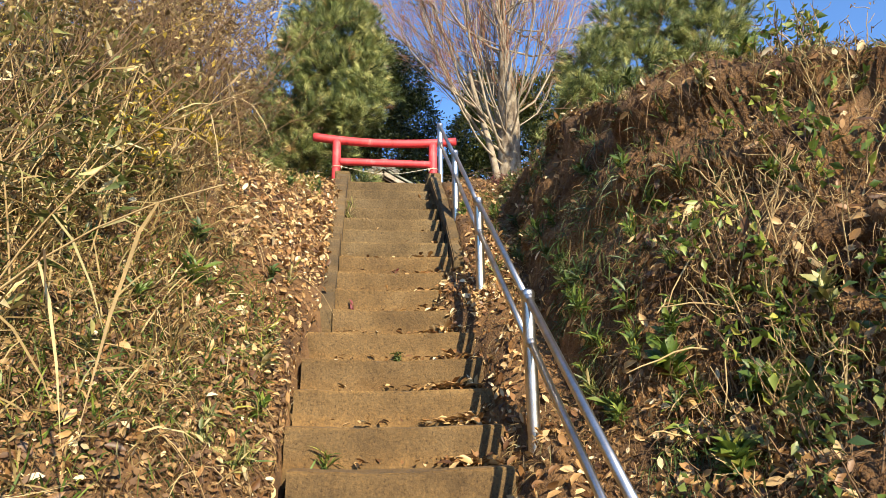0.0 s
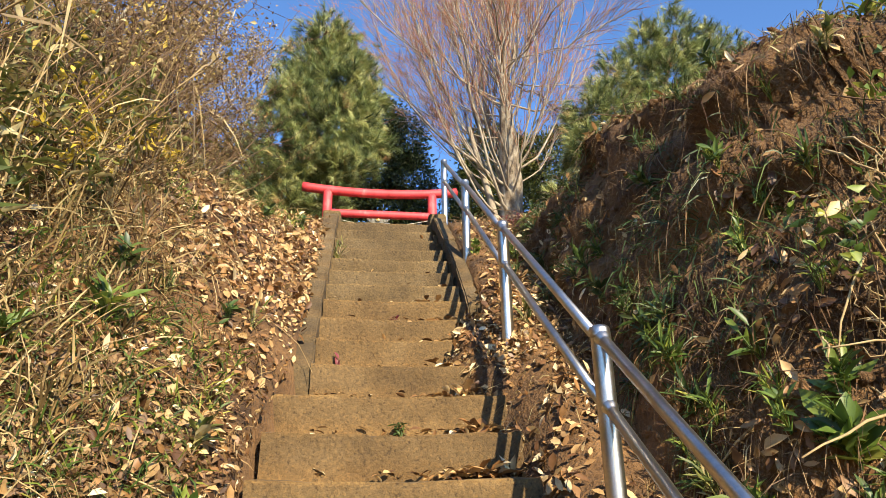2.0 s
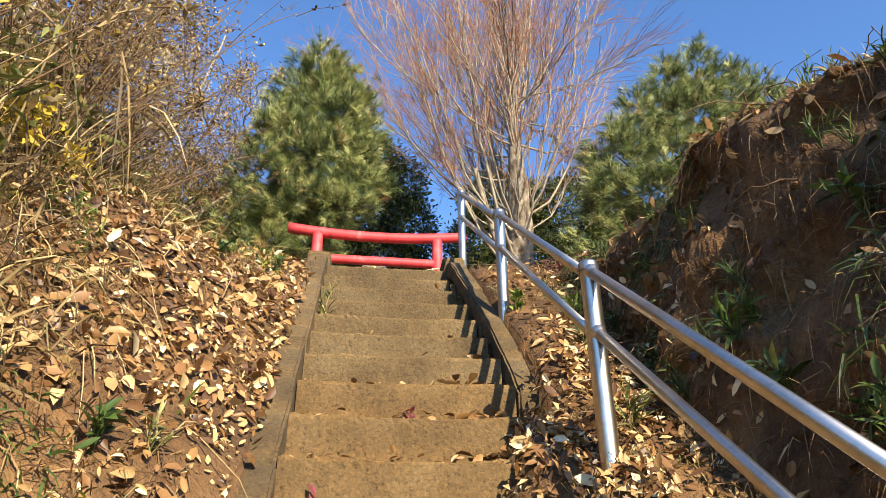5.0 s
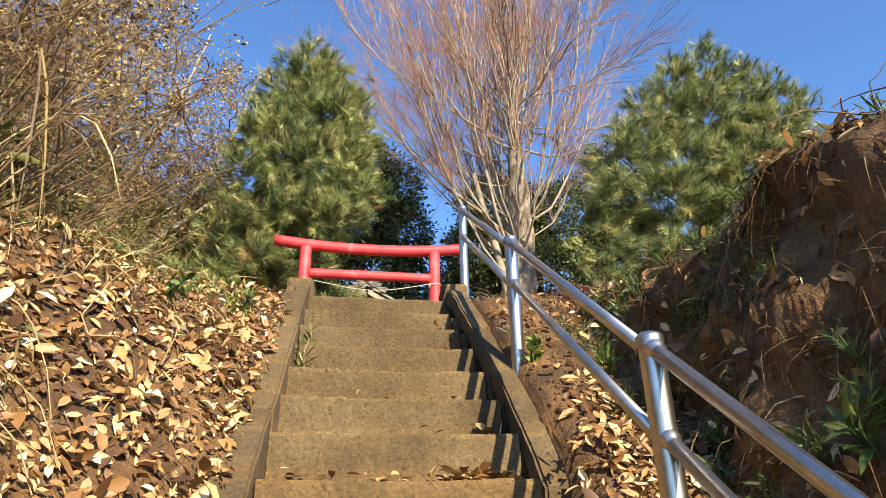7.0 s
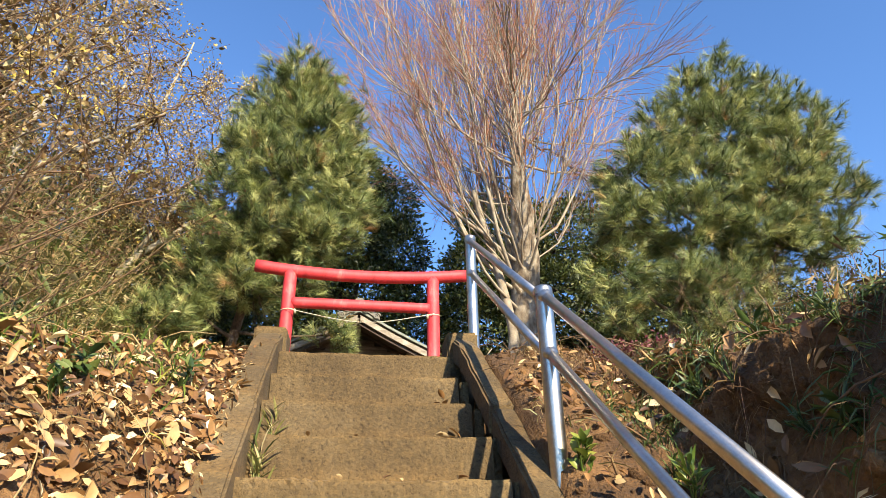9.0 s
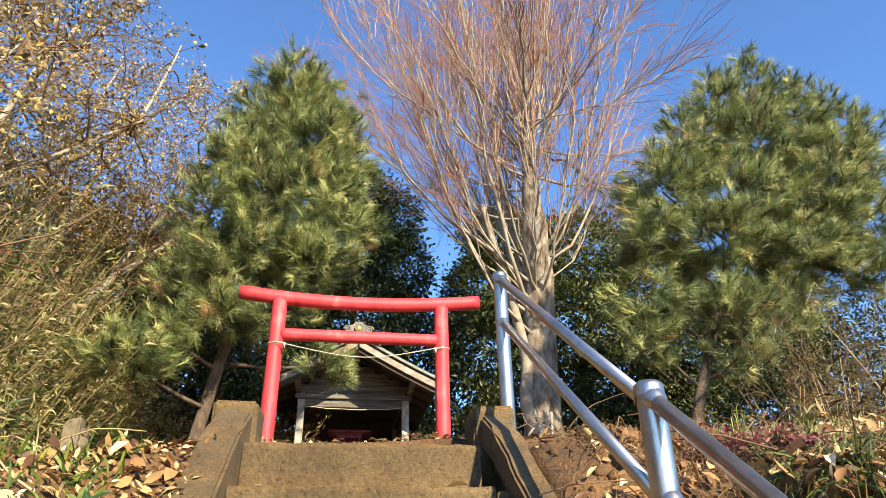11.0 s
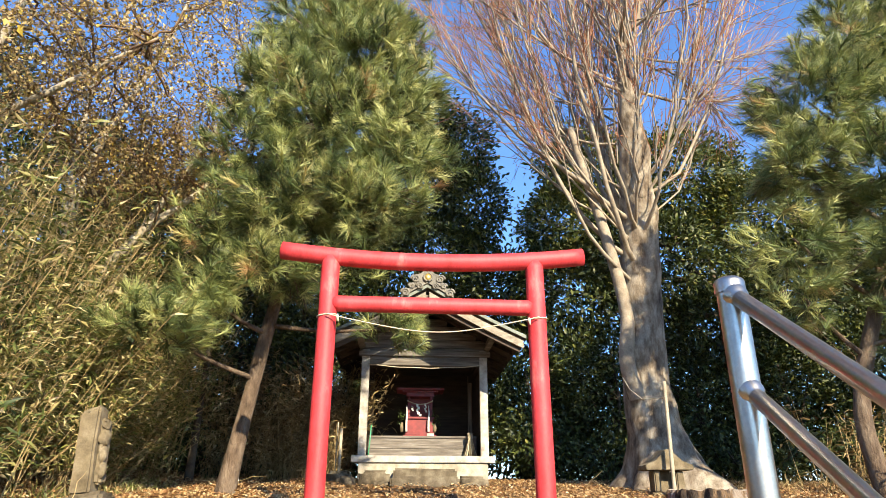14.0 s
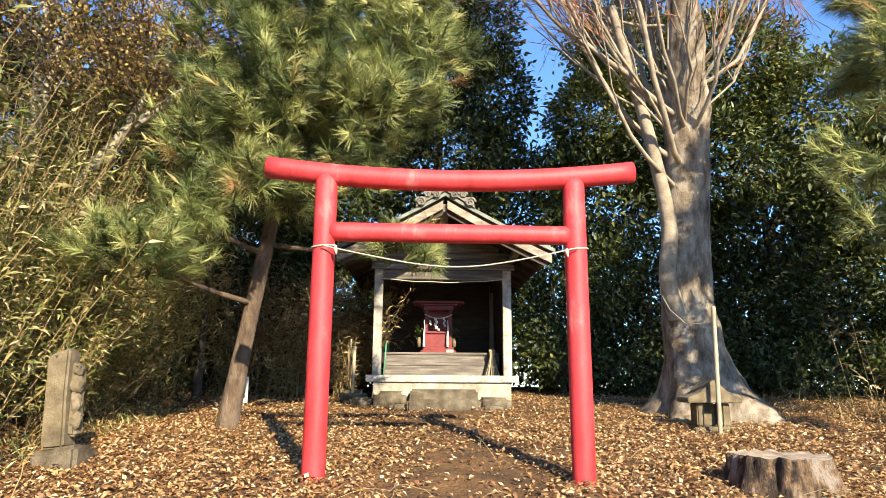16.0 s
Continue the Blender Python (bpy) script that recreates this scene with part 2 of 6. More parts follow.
F_DRYGRASS = foliage("dry_grass_blades", [(0.0, (0.05, 0.032, 0.012)), (0.3, (0.15, 0.095, 0.033)), (0.65, (0.33, 0.235, 0.092)), (0.9, (0.52, 0.41, 0.20)), (1.0, (0.10, 0.13, 0.03))], 0.6, 0.2)
F_GOLD = foliage("golden_leaves", [(0.0, (0.10, 0.06, 0.02)), (0.4, (0.26, 0.175, 0.06)), (0.8, (0.52, 0.41, 0.19)), (1.0, (0.62, 0.45, 0.06))], 0.55, 0.3)
F_RUST = foliage("withered_brown_leaves", [(0.0, (0.07, 0.034, 0.015)), (0.5, (0.17, 0.092, 0.037)), (1.0, (0.36, 0.235, 0.095))], 0.65, 0.2)
F_GREEN = foliage("fresh_green_leaves", [(0.0, (0.05, 0.095, 0.018)), (0.5, (0.12, 0.185, 0.03)), (0.85, (0.25, 0.30, 0.05)), (1.0, (0.42, 0.38, 0.07))], 0.45, 0.3)
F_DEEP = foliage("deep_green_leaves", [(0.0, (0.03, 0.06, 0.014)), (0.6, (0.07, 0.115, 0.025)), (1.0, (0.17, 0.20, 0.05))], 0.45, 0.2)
F_PURPLE = foliage("purple_red_leaves", [(0.0, (0.10, 0.022, 0.035)), (0.6, (0.22, 0.045, 0.06)), (1.0, (0.30, 0.13, 0.10))], 0.5, 0.25)
F_YELLOW = foliage("yellow_leaves", [(0.0, (0.50, 0.36, 0.03)), (1.0, (0.72, 0.56, 0.08))], 0.5, 0.3)


# ---- mesh helpers ----
def make_mesh(name, V, polys):
    """polys: arrays of shape (n, 3) or (n, 4)."""
    me = bpy.data.meshes.new(name)
    V = np.asarray(V, np.float32)
    polys = [np.asarray(p, np.int32) for p in polys if len(p)]
    me.vertices.add(len(V))
    me.vertices.foreach_set("co", V.ravel())
    loops = np.concatenate([p.ravel() for p in polys])
    sizes = np.concatenate([np.full(len(p), p.shape[1], np.int32) for p in polys])
    starts = np.concatenate([[0], np.cumsum(sizes)[:-1]]).astype(np.int32)
    me.loops.add(len(loops))
    me.loops.foreach_set("vertex_index", loops)
    me.polygons.add(len(sizes))
    me.polygons.foreach_set("loop_start", starts)
    me.update(calc_edges=True)
    return me


def put(name, me, material, parent=None, label="", smooth=False):
    me.materials.append(material)
    if smooth:
        me.polygons.foreach_set("use_smooth", np.ones(len(me.polygons), bool))
    ob = new(name, me)
    ob.parent = parent
    if label:
        tagged(ob, label)
    return ob


def part(name, bm, material, parent, label="", smooth=False):
    me = bpy.data.meshes.new(name)
    bm.to_mesh(me)
    bm.free()
    return put(name, me, material, parent, label, smooth)


def thing(name, at, label, category, group="", kind=""):
    ob = new(name)
    ob.location = at
    ob.empty_display_size = 0.1
    return tagged(ob, label, category, group, kind)


def box(x0, y0, z0, x1, y1, z1, bevel=0.006, wear=0.0, seed=0):
    bm = bmesh.new()
    bmesh.ops.create_cube(bm, size=1)
    for v in bm.verts:
        v.co = Vector(((x0 + x1) / 2 + v.co.x * (x1 - x0), (y0 + y1) / 2 + v.co.y * (y1 - y0), (z0 + z1) / 2 + v.co.z * (z1 - z0)))
    if bevel:
        bmesh.ops.bevel(bm, geom=bm.edges[:], offset=bevel, segments=2, affect="EDGES")
    if wear:
        for v in bm.verts:
            v.co += Vector(noise.noise_vector(v.co * 6 + Vector((seed, 0, 0)))) * wear
    return bm


def tube_arrays(pts, rad, sides=6, cap=False):
    P = np.asarray(pts, float)
    R = np.broadcast_to(np.asarray(rad, float), (len(P),))
    T = np.gradient(P, axis=0)
    T /= np.linalg.norm(T, axis=1)[:, None] + 1e-9
    ref = np.array([0.0, 0, 1]) if abs(T[0, 2]) < 0.9 else np.array([1.0, 0, 0])
    A = np.cross(T, ref)
    A /= np.linalg.norm(A, axis=1)[:, None] + 1e-9
    B = np.cross(T, A)
    an = np.arange(sides) * 2 * np.pi / sides
    V = P[:, None] + R[:, None, None] * (np.cos(an)[None, :, None] * A[:, None] + np.sin(an)[None, :, None] * B[:, None])
    n = len(P)
    i, j = np.meshgrid(np.arange(n - 1), np.arange(sides), indexing="ij")
    a, b = i * sides + j, i * sides + (j + 1) % sides
    Q = np.stack([a, b, b + sides, a + sides], -1).reshape(-1, 4)
    V = V.reshape(-1, 3)
    if not cap:
        return V, Q, np.zeros((0, 3), int)
    V = np.vstack([V, P[:1], P[-1:]])
    k = np.arange(sides)
    T0 = np.stack([np.full(sides, n * sides), (k + 1) % sides, k], -1)
    T1 = np.stack([np.full(sides, n * sides + 1), (n - 1) * sides + k, (n - 1) * sides + (k + 1) % sides], -1)
    return V, Q, np.vstack([T0, T1])


class Soup:
    """Gathers many small shapes into one mesh."""

    def __init__(self):
        self.v, self.q, self.t, self.n = [], [], [], 0

    def add(self, V, Q=None, T=None):
        self.v.append(np.asarray(V, np.float32))
        if Q is not None and len(Q):
            self.q.append(np.asarray(Q) + self.n)
        if T is not None and len(T):
            self.t.append(np.asarray(T) + self.n)
        self.n += len(V)
        return self

    def tube(self, pts, rad, sides=5, cap=False):
        return self.add(*tube_arrays(pts, rad, sides, cap))

    def mesh(self, name):
        polys = ([np.vstack(self.q)] if self.q else []) + ([np.vstack(self.t)] if self.t else [])
        return make_mesh(name, np.vstack(self.v), polys)


def unit(a):
    return a / (np.linalg.norm(a, axis=-1, keepdims=True) + 1e-9)


def rand_dirs(n, rng):
    return unit(rng.normal(size=(n, 3)))


def leaves(soup, P, D, N, L, W, fold=0.25, droop=0.15):
    """Folded oval leaves: base P, direction D, upper side N, length L, width W."""
    n = len(P)
    D = unit(D)
    S = unit(np.cross(D, N))
    N = np.cross(S, D)
    L, W = np.broadcast_to(L, (n,))[:, None], np.broadcast_to(W, (n,))[:, None]
    rows = [P]
    for f, w in ((0.28, 0.82), (0.66, 0.92)):
        c = P + D * L * f - N * L * droop * f * f
        rows += [c + S * W * w / 2 + N * W * fold * w, c, c - S * W * w / 2 + N * W * fold * w]
    rows.append(P + D * L - N * L * droop)
    V = np.stack(rows, 1).reshape(-1, 3)
    k = np.arange(n)[:, None] * 8
    T = np.concatenate([k + [0, 1, 2], k + [0, 2, 3], k + [5, 4, 7], k + [6, 5, 7]])
    Q = np.concatenate([k + [1, 4, 5, 2], k + [2, 5, 6, 3]])
    soup.add(V, Q, T)


def slim_leaves(soup, P, D, N, L, W, fold=0.25, droop=0.15):
    """Leaves of four faces, for thickets and carpets."""
    n = len(P)
    D = unit(D)
    S = unit(np.cross(D, N))
    N = np.cross(S, D)
    L, W = np.broadcast_to(L, (n,))[:, None], np.broadcast_to(W, (n,))[:, None]
    mid = P + D * L * 0.45
    V = np.stack([P, mid + S * W / 2 + N * W * fold, mid, mid - S * W / 2 + N * W * fold, P + D * L - N * L * droop], 1).reshape(-1, 3)
    k = np.arange(n)[:, None] * 5
    soup.add(V, None, np.concatenate([k + [0, 1, 2], k + [0, 2, 3], k + [2, 1, 4], k + [3, 2, 4]]))


def flakes(soup, P, D, N, L, W):
    """Simple pointed leaves of two faces, folded along the rib."""
    n = len(P)
    D = unit(D)
    S = unit(np.cross(D, N))
    N = np.cross(S, D)
    L, W = np.broadcast_to(L, (n,))[:, None], np.broadcast_to(W, (n,))[:, None]
    m = P + D * L * 0.5 + N * W * 0.2
    V = np.stack([P, m + S * W / 2, P + D * L, m - S * W / 2], 1).reshape(-1, 3)
    k = np.arange(n)[:, None] * 4
    soup.add(V, None, np.concatenate([k + [0, 1, 2], k + [0, 2, 3]]))


def blades(soup, P, D, L, W, bend, rng):
    """Grass blades: strips that start along D and bend over under their weight."""
    n = len(P)
    D = unit(D)
    L, W = np.broadcast_to(L, (n,))[:, None], np.broadcast_to(W, (n,))[:, None]
    bend = np.broadcast_to(bend, (n,))[:, None]
    S = unit(np.cross(D, rand_dirs(n, rng)))
    rows = []
    for f, w in ((0, 0.7), (0.35, 1.0), (0.7, 0.75), (1.0, 0.0)):
        c = P + D * L * f
        c[:, 2:] -= L * bend * f * f
        if w:
            rows += [c - S * W * w / 2, c + S * W * w / 2]
        else:
            rows += [c]
    V = np.stack(rows, 1).reshape(-1, 3)
    k = np.arange(n)[:, None] * 7
    Q = np.concatenate([k + [0, 1, 3, 2], k + [2, 3, 5, 4]])
    soup.add(V, Q, k + [4, 5, 6])


# ---- lie of the land ----
def lattice(ix, iy):
    h = (ix.astype(np.int64) * 374761393 + iy.astype(np.int64) * 668265263) & 0xFFFFFFFF
    h = ((h ^ (h >> 13)) * 1274126177) & 0xFFFFFFFF
    return ((h ^ (h >> 16)) & 0xFFFF) / 32767.5 - 1


def vnoise(x, y):
    x, y = np.asarray(x, float), np.asarray(y, float)
    ix, iy = np.floor(x), np.floor(y)
    fx, fy = x - ix, y - iy
    fx, fy = fx * fx * (3 - 2 * fx), fy * fy * (3 - 2 * fy)
    a, b, c, d = lattice(ix, iy), lattice(ix + 1, iy), lattice(ix, iy + 1), lattice(ix + 1, iy + 1)
    return a + (b - a) * fx + (c - a) * fy + (a - b - c + d) * fx * fy


def fbm(x, y, octaves=4):
    return sum(vnoise(x * 2 ** k + 17 * k, y * 2 ** k - 9 * k) * 0.5 ** k for k in range(octaves))


FOOT_Z = -4.5


def nosing_line(y):
    """Height of the line through the steps' edges."""
    return np.clip(TOP_Z + (np.asarray(y, float) - TOP_Y) * STEP_H / STEP_D, FOOT_Z, 0)


CREST_Y = [-12.0, -6.7, -6.2, -5.6, -5.0, -4.25, -3.5, -2.5, -1.6, -0.6, 0.3, 2.0]
CREST_Z = [-4.6, -4.1, -2.7, -1.28, -1.02, -0.82, -0.56, -0.48, -0.46, -0.20, 0.0, 0.12]


def plateau(x, y):
    p = np.interp(y, [0, 4.4, 9.4, 13.5], [-0.02, 0.265, 0.68, 0.96])
    p = p + 0.20 * np.clip(-x - 3.0, 0, 4) * np.clip((y + 1) / 4, 0, 1) - 0.22 * np.clip(-y - 0.1, 0, 7) * np.clip(-x / 0.8, 0, 1)
    p = p - 0.55 * np.clip(y - 14.0, 0, 12) - 0.35 * np.clip(np.abs(x - 1) - 12, 0, 18)
    return p


def height(x, y):
    x, y = np.asarray(x, float), np.asarray(y, float)
    base = nosing_line(y) - 0.05 - 0.06 * np.clip(-6.3 - y, 0, 6)
    top = plateau(x, y)
    side = np.interp(y, [-3.9, -3.3], [-0.21, -0.1])
    edge_l = side - np.interp(y, [-4.0, -3.2, -2.6], [0.0, 0.02, 0.12]) + 0.05 * fbm(y * 1.1, x * 0 + 3)
    left = np.minimum(base + 0.09 + np.clip(edge_l - x, 0, 50) * np.interp(y, [-7, -4, -2.2, -1.5], [0.62, 0.8, 1.05, 0.66]), top - 0.05 - 0.09 * np.clip((y + 2.2) / 1.0, 0, 1))
    edge_r = 1.50 + 0.10 * fbm(y * 0.9, x * 0 + 8) + 0.6 * np.clip(-5.0 - y, 0, 3) + 0.14 * np.clip((y + 3.4) / 1.2, 0, 1) + 0.2 * np.clip((y + 2.0) / 1.5, 0, 1)
    crest = np.interp(y, CREST_Y, CREST_Z) + 0.10 * np.clip(x - 2.1, 0, 6)
    lump = 1 + 0.15 * fbm(y * 1.7, x * 0.6 + 4, 2)
    run = np.clip(x - edge_r, 0, 50)
    strip = 0.7 * np.clip(x - 1.13, 0, 0.1) * np.clip((-0.2 - y) / 0.6, 0, 1) + 0.10 * np.clip(x - 1.15, 0, 0.4)
    right = np.minimum(base + 0.11 + strip + run * 3.8 * lump * np.interp(y, [-5.6, -5.0, -4.6, -1.9, -1.4, -0.8, 0.0], [0.5, 0.6, 1, 1, 0.6, 0.2, 0.1]), np.maximum(crest + 0.06 * fbm(x * 1.6, y * 1.6), base + strip))
    talus = base + 0.06 + np.clip(x - 1.3, 0, 3) * 1.1 * np.clip((-4.6 - y) / 0.6, 0, 1) * np.clip((y + 8.2) / 1.2, 0, 1)
    right = np.maximum(right, np.minimum(talus + strip, crest))
    # soil that has slid over the ends of the lower steps
    spill = np.clip((x - (0.80 + 0.12 * fbm(y * 1.6, x * 0 + 1, 2))) / 0.25, 0, 1) * np.clip((-2.3 - y) / 0.5, 0, 1)
    mid = base - 0.32 * (1 - spill) + 0.10 * spill
    z = np.where(x < side, left, np.where(x > 1.12, right, mid))
    z = np.where(y > 0.02, np.where((x < 1.9) | (y > 2.0), top, np.maximum(top, np.minimum(right, crest + 0.2))), z)
    z = z - 0.12 * np.where((x < -0.1) & (y > 0.02), np.clip(1 - y / 2.2, 0, 1), 0)
    far = np.clip((np.hypot(x, y - 4) - 30) / 40, 0, 1)
    z = z * (1 - far) + far * -6.0
    rough = 0.03 * fbm(x * 2.1, y * 2.1, 4) + 0.012 * fbm(x * 9, y * 9, 3)
    on_steps = (x > side) & (x < 1.12) & (y < 0.05) & (spill < 0.2)
    return z + np.where(on_steps, 0, rough)


def shove(x, y, z):
    """The cut face of the bank is lumpy sideways as well, with ledges and hollows."""
    steep = np.clip((x - 1.45) / 0.2, 0, 1) * np.clip((4.0 - x) / 0.8, 0, 1) * np.clip((0.3 - y) / 0.8, 0, 1)
    along = y * 1.0 + x * 0.8
    d = 0.06 + 0.11 * fbm(along * 1.3 + 5, z * 2.2, 4) + 0.07 * fbm(along * 5, z * 7, 4) + 0.05 * np.abs(fbm(along * 2.2 + 9, z * 4.5, 3))
    nose = np.clip((-4.9 - y) / 0.5, 0, 1)
    return x + steep * d, y + steep * d * (0.35 + 0.5 * nose)


def on_ground(x, y):
    z = height(x, y)
    X, Y = shove(x, y, z)
    return np.stack([X, Y, z], -1)


def slope_normal(x, y, e=0.04):
    zx = (height(x + e, y) - height(x - e, y)) / (2 * e)
    zy = (height(x, y + e) - height(x, y - e)) / (2 * e)
    return unit(np.stack([-zx, -zy, np.ones_like(zx)], -1))


def ground_z(x, y):
    return float(height(np.array([x]), np.array([y]))[0])


xs = np.concatenate([[-900, -400, -180, -90, -50, -30, -20], np.linspace(-15, -4, 24), np.linspace(-3.8, -0.26, 44), np.linspace(-0.2, 1.3, 26), np.linspace(1.33, 2.75, 66),
                     np.linspace(2.82, 6, 26), np.linspace(6.3, 16, 22), [20, 30, 50, 90, 180, 400, 900]])
ys = np.concatenate([[-900, -400, -180, -90, -50, -30, -20, -15, -12], np.linspace(-10, -7, 24), np.linspace(-6.9, 0.4, 210), np.linspace(0.5, 10, 80), np.linspace(10.3, 26, 46),
                     [30, 40, 60, 90, 180, 400, 900]])
GX, GY = np.meshgrid(xs, ys, indexing="xy")
GV = on_ground(GX.ravel(), GY.ravel())
nx, ny = len(xs), len(ys)
ii, jj = np.meshgrid(np.arange(nx - 1), np.arange(ny - 1), indexing="xy")
gq = (jj * nx + ii).ravel()
ground = put("ground", make_mesh("ground", GV, [np.stack([gq, gq + 1, gq + 1 + nx, gq + nx], -1)]), M_SOIL, smooth=True)
tagged(ground, "brown bare soil of a cut bank and hilltop", "ground", kind="structure")


# ---- stairs ----
def step_y(k):
    return TOP_Y - STEP_D * k


def step_z(k):
    return TOP_Z - STEP_H * k


stairs = tagged(thing("stairs", (0, 0, 0), "worn brown concrete steps climbing a cut bank", "stairs"), kind="structure")
for k in range(21):
    y0 = step_y(k)
    y1 = (step_y(k - 1) if k else 0.55) + 0.02
    z1 = step_z(k)
    rnd = random.Random(k)
    xl = -0.028 if k < 11 else -0.19 + rnd.uniform(-0.03, 0.03)
    xr = (0.985 if k < 3 else 1.02) + rnd.uniform(-0.006, 0.006)
    worn = min(1.0, k / 9)                       # the lower steps are more worn and hollowed
    bm = bmesh.new()
    bmesh.ops.create_cube(bm, size=1)
    bmesh.ops.subdivide_edges(bm, edges=[e for e in bm.edges if abs(e.verts[0].co.x - e.verts[1].co.x) > 0.5], cuts=40)
    bmesh.ops.subdivide_edges(bm, edges=[e for e in bm.edges if abs(e.verts[0].co.y - e.verts[1].co.y) > 0.5], cuts=4)
    bmesh.ops.subdivide_edges(bm, edges=[e for e in bm.edges if abs(e.verts[0].co.z - e.verts[1].co.z) > 0.5], cuts=6)
    for v in bm.verts:
        top, front = v.co.z > 0.49, v.co.y < -0.49
        f = v.co.x + 0.5
        px = xl + f * (xr - xl)
        py = y0 + (v.co.y + 0.5) * (y1 - y0)
        pz = z1 - (0.5 - v.co.z) * (STEP_H + 0.10)
        if top:
            pz += 0.006 * noise.noise(Vector((px * 3, py * 3, k))) + 0.004 * noise.noise(Vector((px * 14, py * 14, k)))
            pz -= 0.014 * worn * math.sin(math.pi * f) ** 2
            if front:
                pz -= 0.003 + 0.012 * max(0, noise.noise(Vector((px * 9, 2, k * 3.1)))) + 0.05 * max(0, noise.noise(Vector((px * 2.3, 7, k * 1.7))) - 0.45)
        if front:
            py += 0.007 * noise.noise(Vector((px * 4, pz * 4, k * 2.3))) + 0.004 * noise.noise(Vector((px * 22, pz * 22, k))) - 0.020 * (0.5 - v.co.z)
        v.co = Vector((px, py, pz))
    edge = [e for e in bm.edges if all(abs(v.co.y - y0) < 0.03 and v.co.z > z1 - 0.075 for v in e.verts) and abs(e.verts[0].co.z - e.verts[1].co.z) < 0.02 and abs(e.verts[0].co.x - e.verts[1].co.x) > 0.01]
    edge = [e for e in edge if len(e.link_faces) == 2 and e.calc_face_angle(0) > 0.6]
    bmesh.ops.bevel(bm, geom=edge, offset=0.011, segments=2, affect="EDGES")
    part("step", bm, M_CONC if k < 7 else M_CONCD, stairs, smooth=False)
    if 0 < k < 7:
        # short cheek blocks at the ends of the upper steps
        bl = box(xr + 0.018, y0 + 0.03 + 0.02 * (k % 2), z1 - 0.30, xr + 0.018 + (0.05 if k < 3 else 0.035), y1 - 0.05, z1 - 0.012 * (k % 3), 0.006, 0.006, k)
        part("cheek_block", bl, M_CONC, stairs)


def sloped_kerb(name, x0, x1, y_top, y_end, above, seed, thick=0.55, drop=0.0):
    """A kerb that follows the slope of the steps, in cast lengths; above: how far it stands over them."""
    y = y_top
    i = 0
    while y > y_end:
        yb = max(y - 0.98, y_end)
        bm = bmesh.new()
        bmesh.ops.create_cube(bm, size=1)
        bmesh.ops.subdivide_edges(bm, edges=[e for e in bm.edges if abs(e.verts[0].co.y - e.verts[1].co.y) > 0.5], cuts=14)
        bmesh.ops.subdivide_edges(bm, edges=[e for e in bm.edges if abs(e.verts[0].co.x - e.verts[1].co.x) > 0.5], cuts=3)
        for v in bm.verts:
            py = yb + 0.004 + (v.co.y + 0.5) * (y - yb - 0.008)
            zt = TOP_Z + (py - TOP_Y) * STEP_H / STEP_D + above(py) - drop * (i % 2)
            v.co = Vector((x0 + (v.co.x + 0.5) * (x1 - x0) + 0.008 * (i % 2), py, zt if v.co.z > 0 else zt - thick))
        bmesh.ops.bevel(bm, geom=[e for e in bm.edges if e.is_manifold and e.calc_face_angle(0) > 0.5], offset=0.012, segments=2, affect="EDGES")
        for v in bm.verts:
            v.co += Vector(noise.noise_vector(v.co * 5 + Vector((seed, i, 0)))) * 0.006 + Vector(noise.noise_vector(v.co * 21 + Vector((seed, i, 0)))) * 0.004
        part(name, bm, M_CONC, stairs)
        y = yb
        i += 1


sloped_kerb("kerb", -0.185, -0.032, -0.14, -3.35, lambda y: float(np.interp(y, [-4.2, -3.3, -2.6, -1.6, -0.4, -0.14], [-0.07, -0.03, 0.035, 0.07, 0.085, 0.02])), 3)
sloped_kerb("kerb", 1.045, 1.165, -0.14, -2.42, lambda y: float(np.interp(y, [-2.42, -2.1, -1.7, -0.4, -0.14], [-0.06, 0.02, 0.065, 0.085, 0.02])), 9, 0.16, 0.022)
part("cheek_wall", box(1.10, -0.5, -0.75, 1.16, -0.10, -0.12, 0.006, 0.004, 4), M_CONC, stairs)
for x0, x1 in ((-0.215, -0.005), (1.01, 1.215)):
    part("kerb_block", box(x0, -0.15, -0.5, x1, 0.10, 0.13, 0.012, 0.01, x0), M_CONC, stairs, "lichen-stained end block")


# ---- steel handrail ----
def rod(p, q, r, sides=16, caps=True):
    return Soup().tube([p, tuple((a + b) / 2 for a, b in zip(p, q)), q], r, sides, caps)


rail = thing("handrail", (1.2, 0, 0), "shiny galvanised steel pipe handrail beside the steps", "handrail")
POSTS = [(1.215, -0.03, 0.917), (1.188, -1.64, -0.20), (1.152, -3.235, -1.335), (1.150, -4.76, -2.445), (1.150, -6.30, -3.56)]
for i, (x, y, z) in enumerate(POSTS):
    foot = min(ground_z(x, y), ground_z(x + 0.05, y)) - 0.1
    x -= 1.2
    s = Soup()
    s.tube([(x, y, foot), (x, y, z - 0.3), (x, y, z - 0.035)], 0.037, 20)
    po = put("post", s.mesh("post"), M_STEEL, rail, smooth=True)
    s = Soup()
    prof = [(z - 0.040, 0.041), (z - 0.010, 0.041), (z - 0.002, 0.037), (z + 0.004, 0.028), (z + 0.007, 0.012), (z + 0.008, 0.001)]
    s.tube([(x, y, a) for a, b in prof], [b for a, b in prof], 20)
    put("cap", s.mesh("cap"), M_STEEL, po, smooth=True)
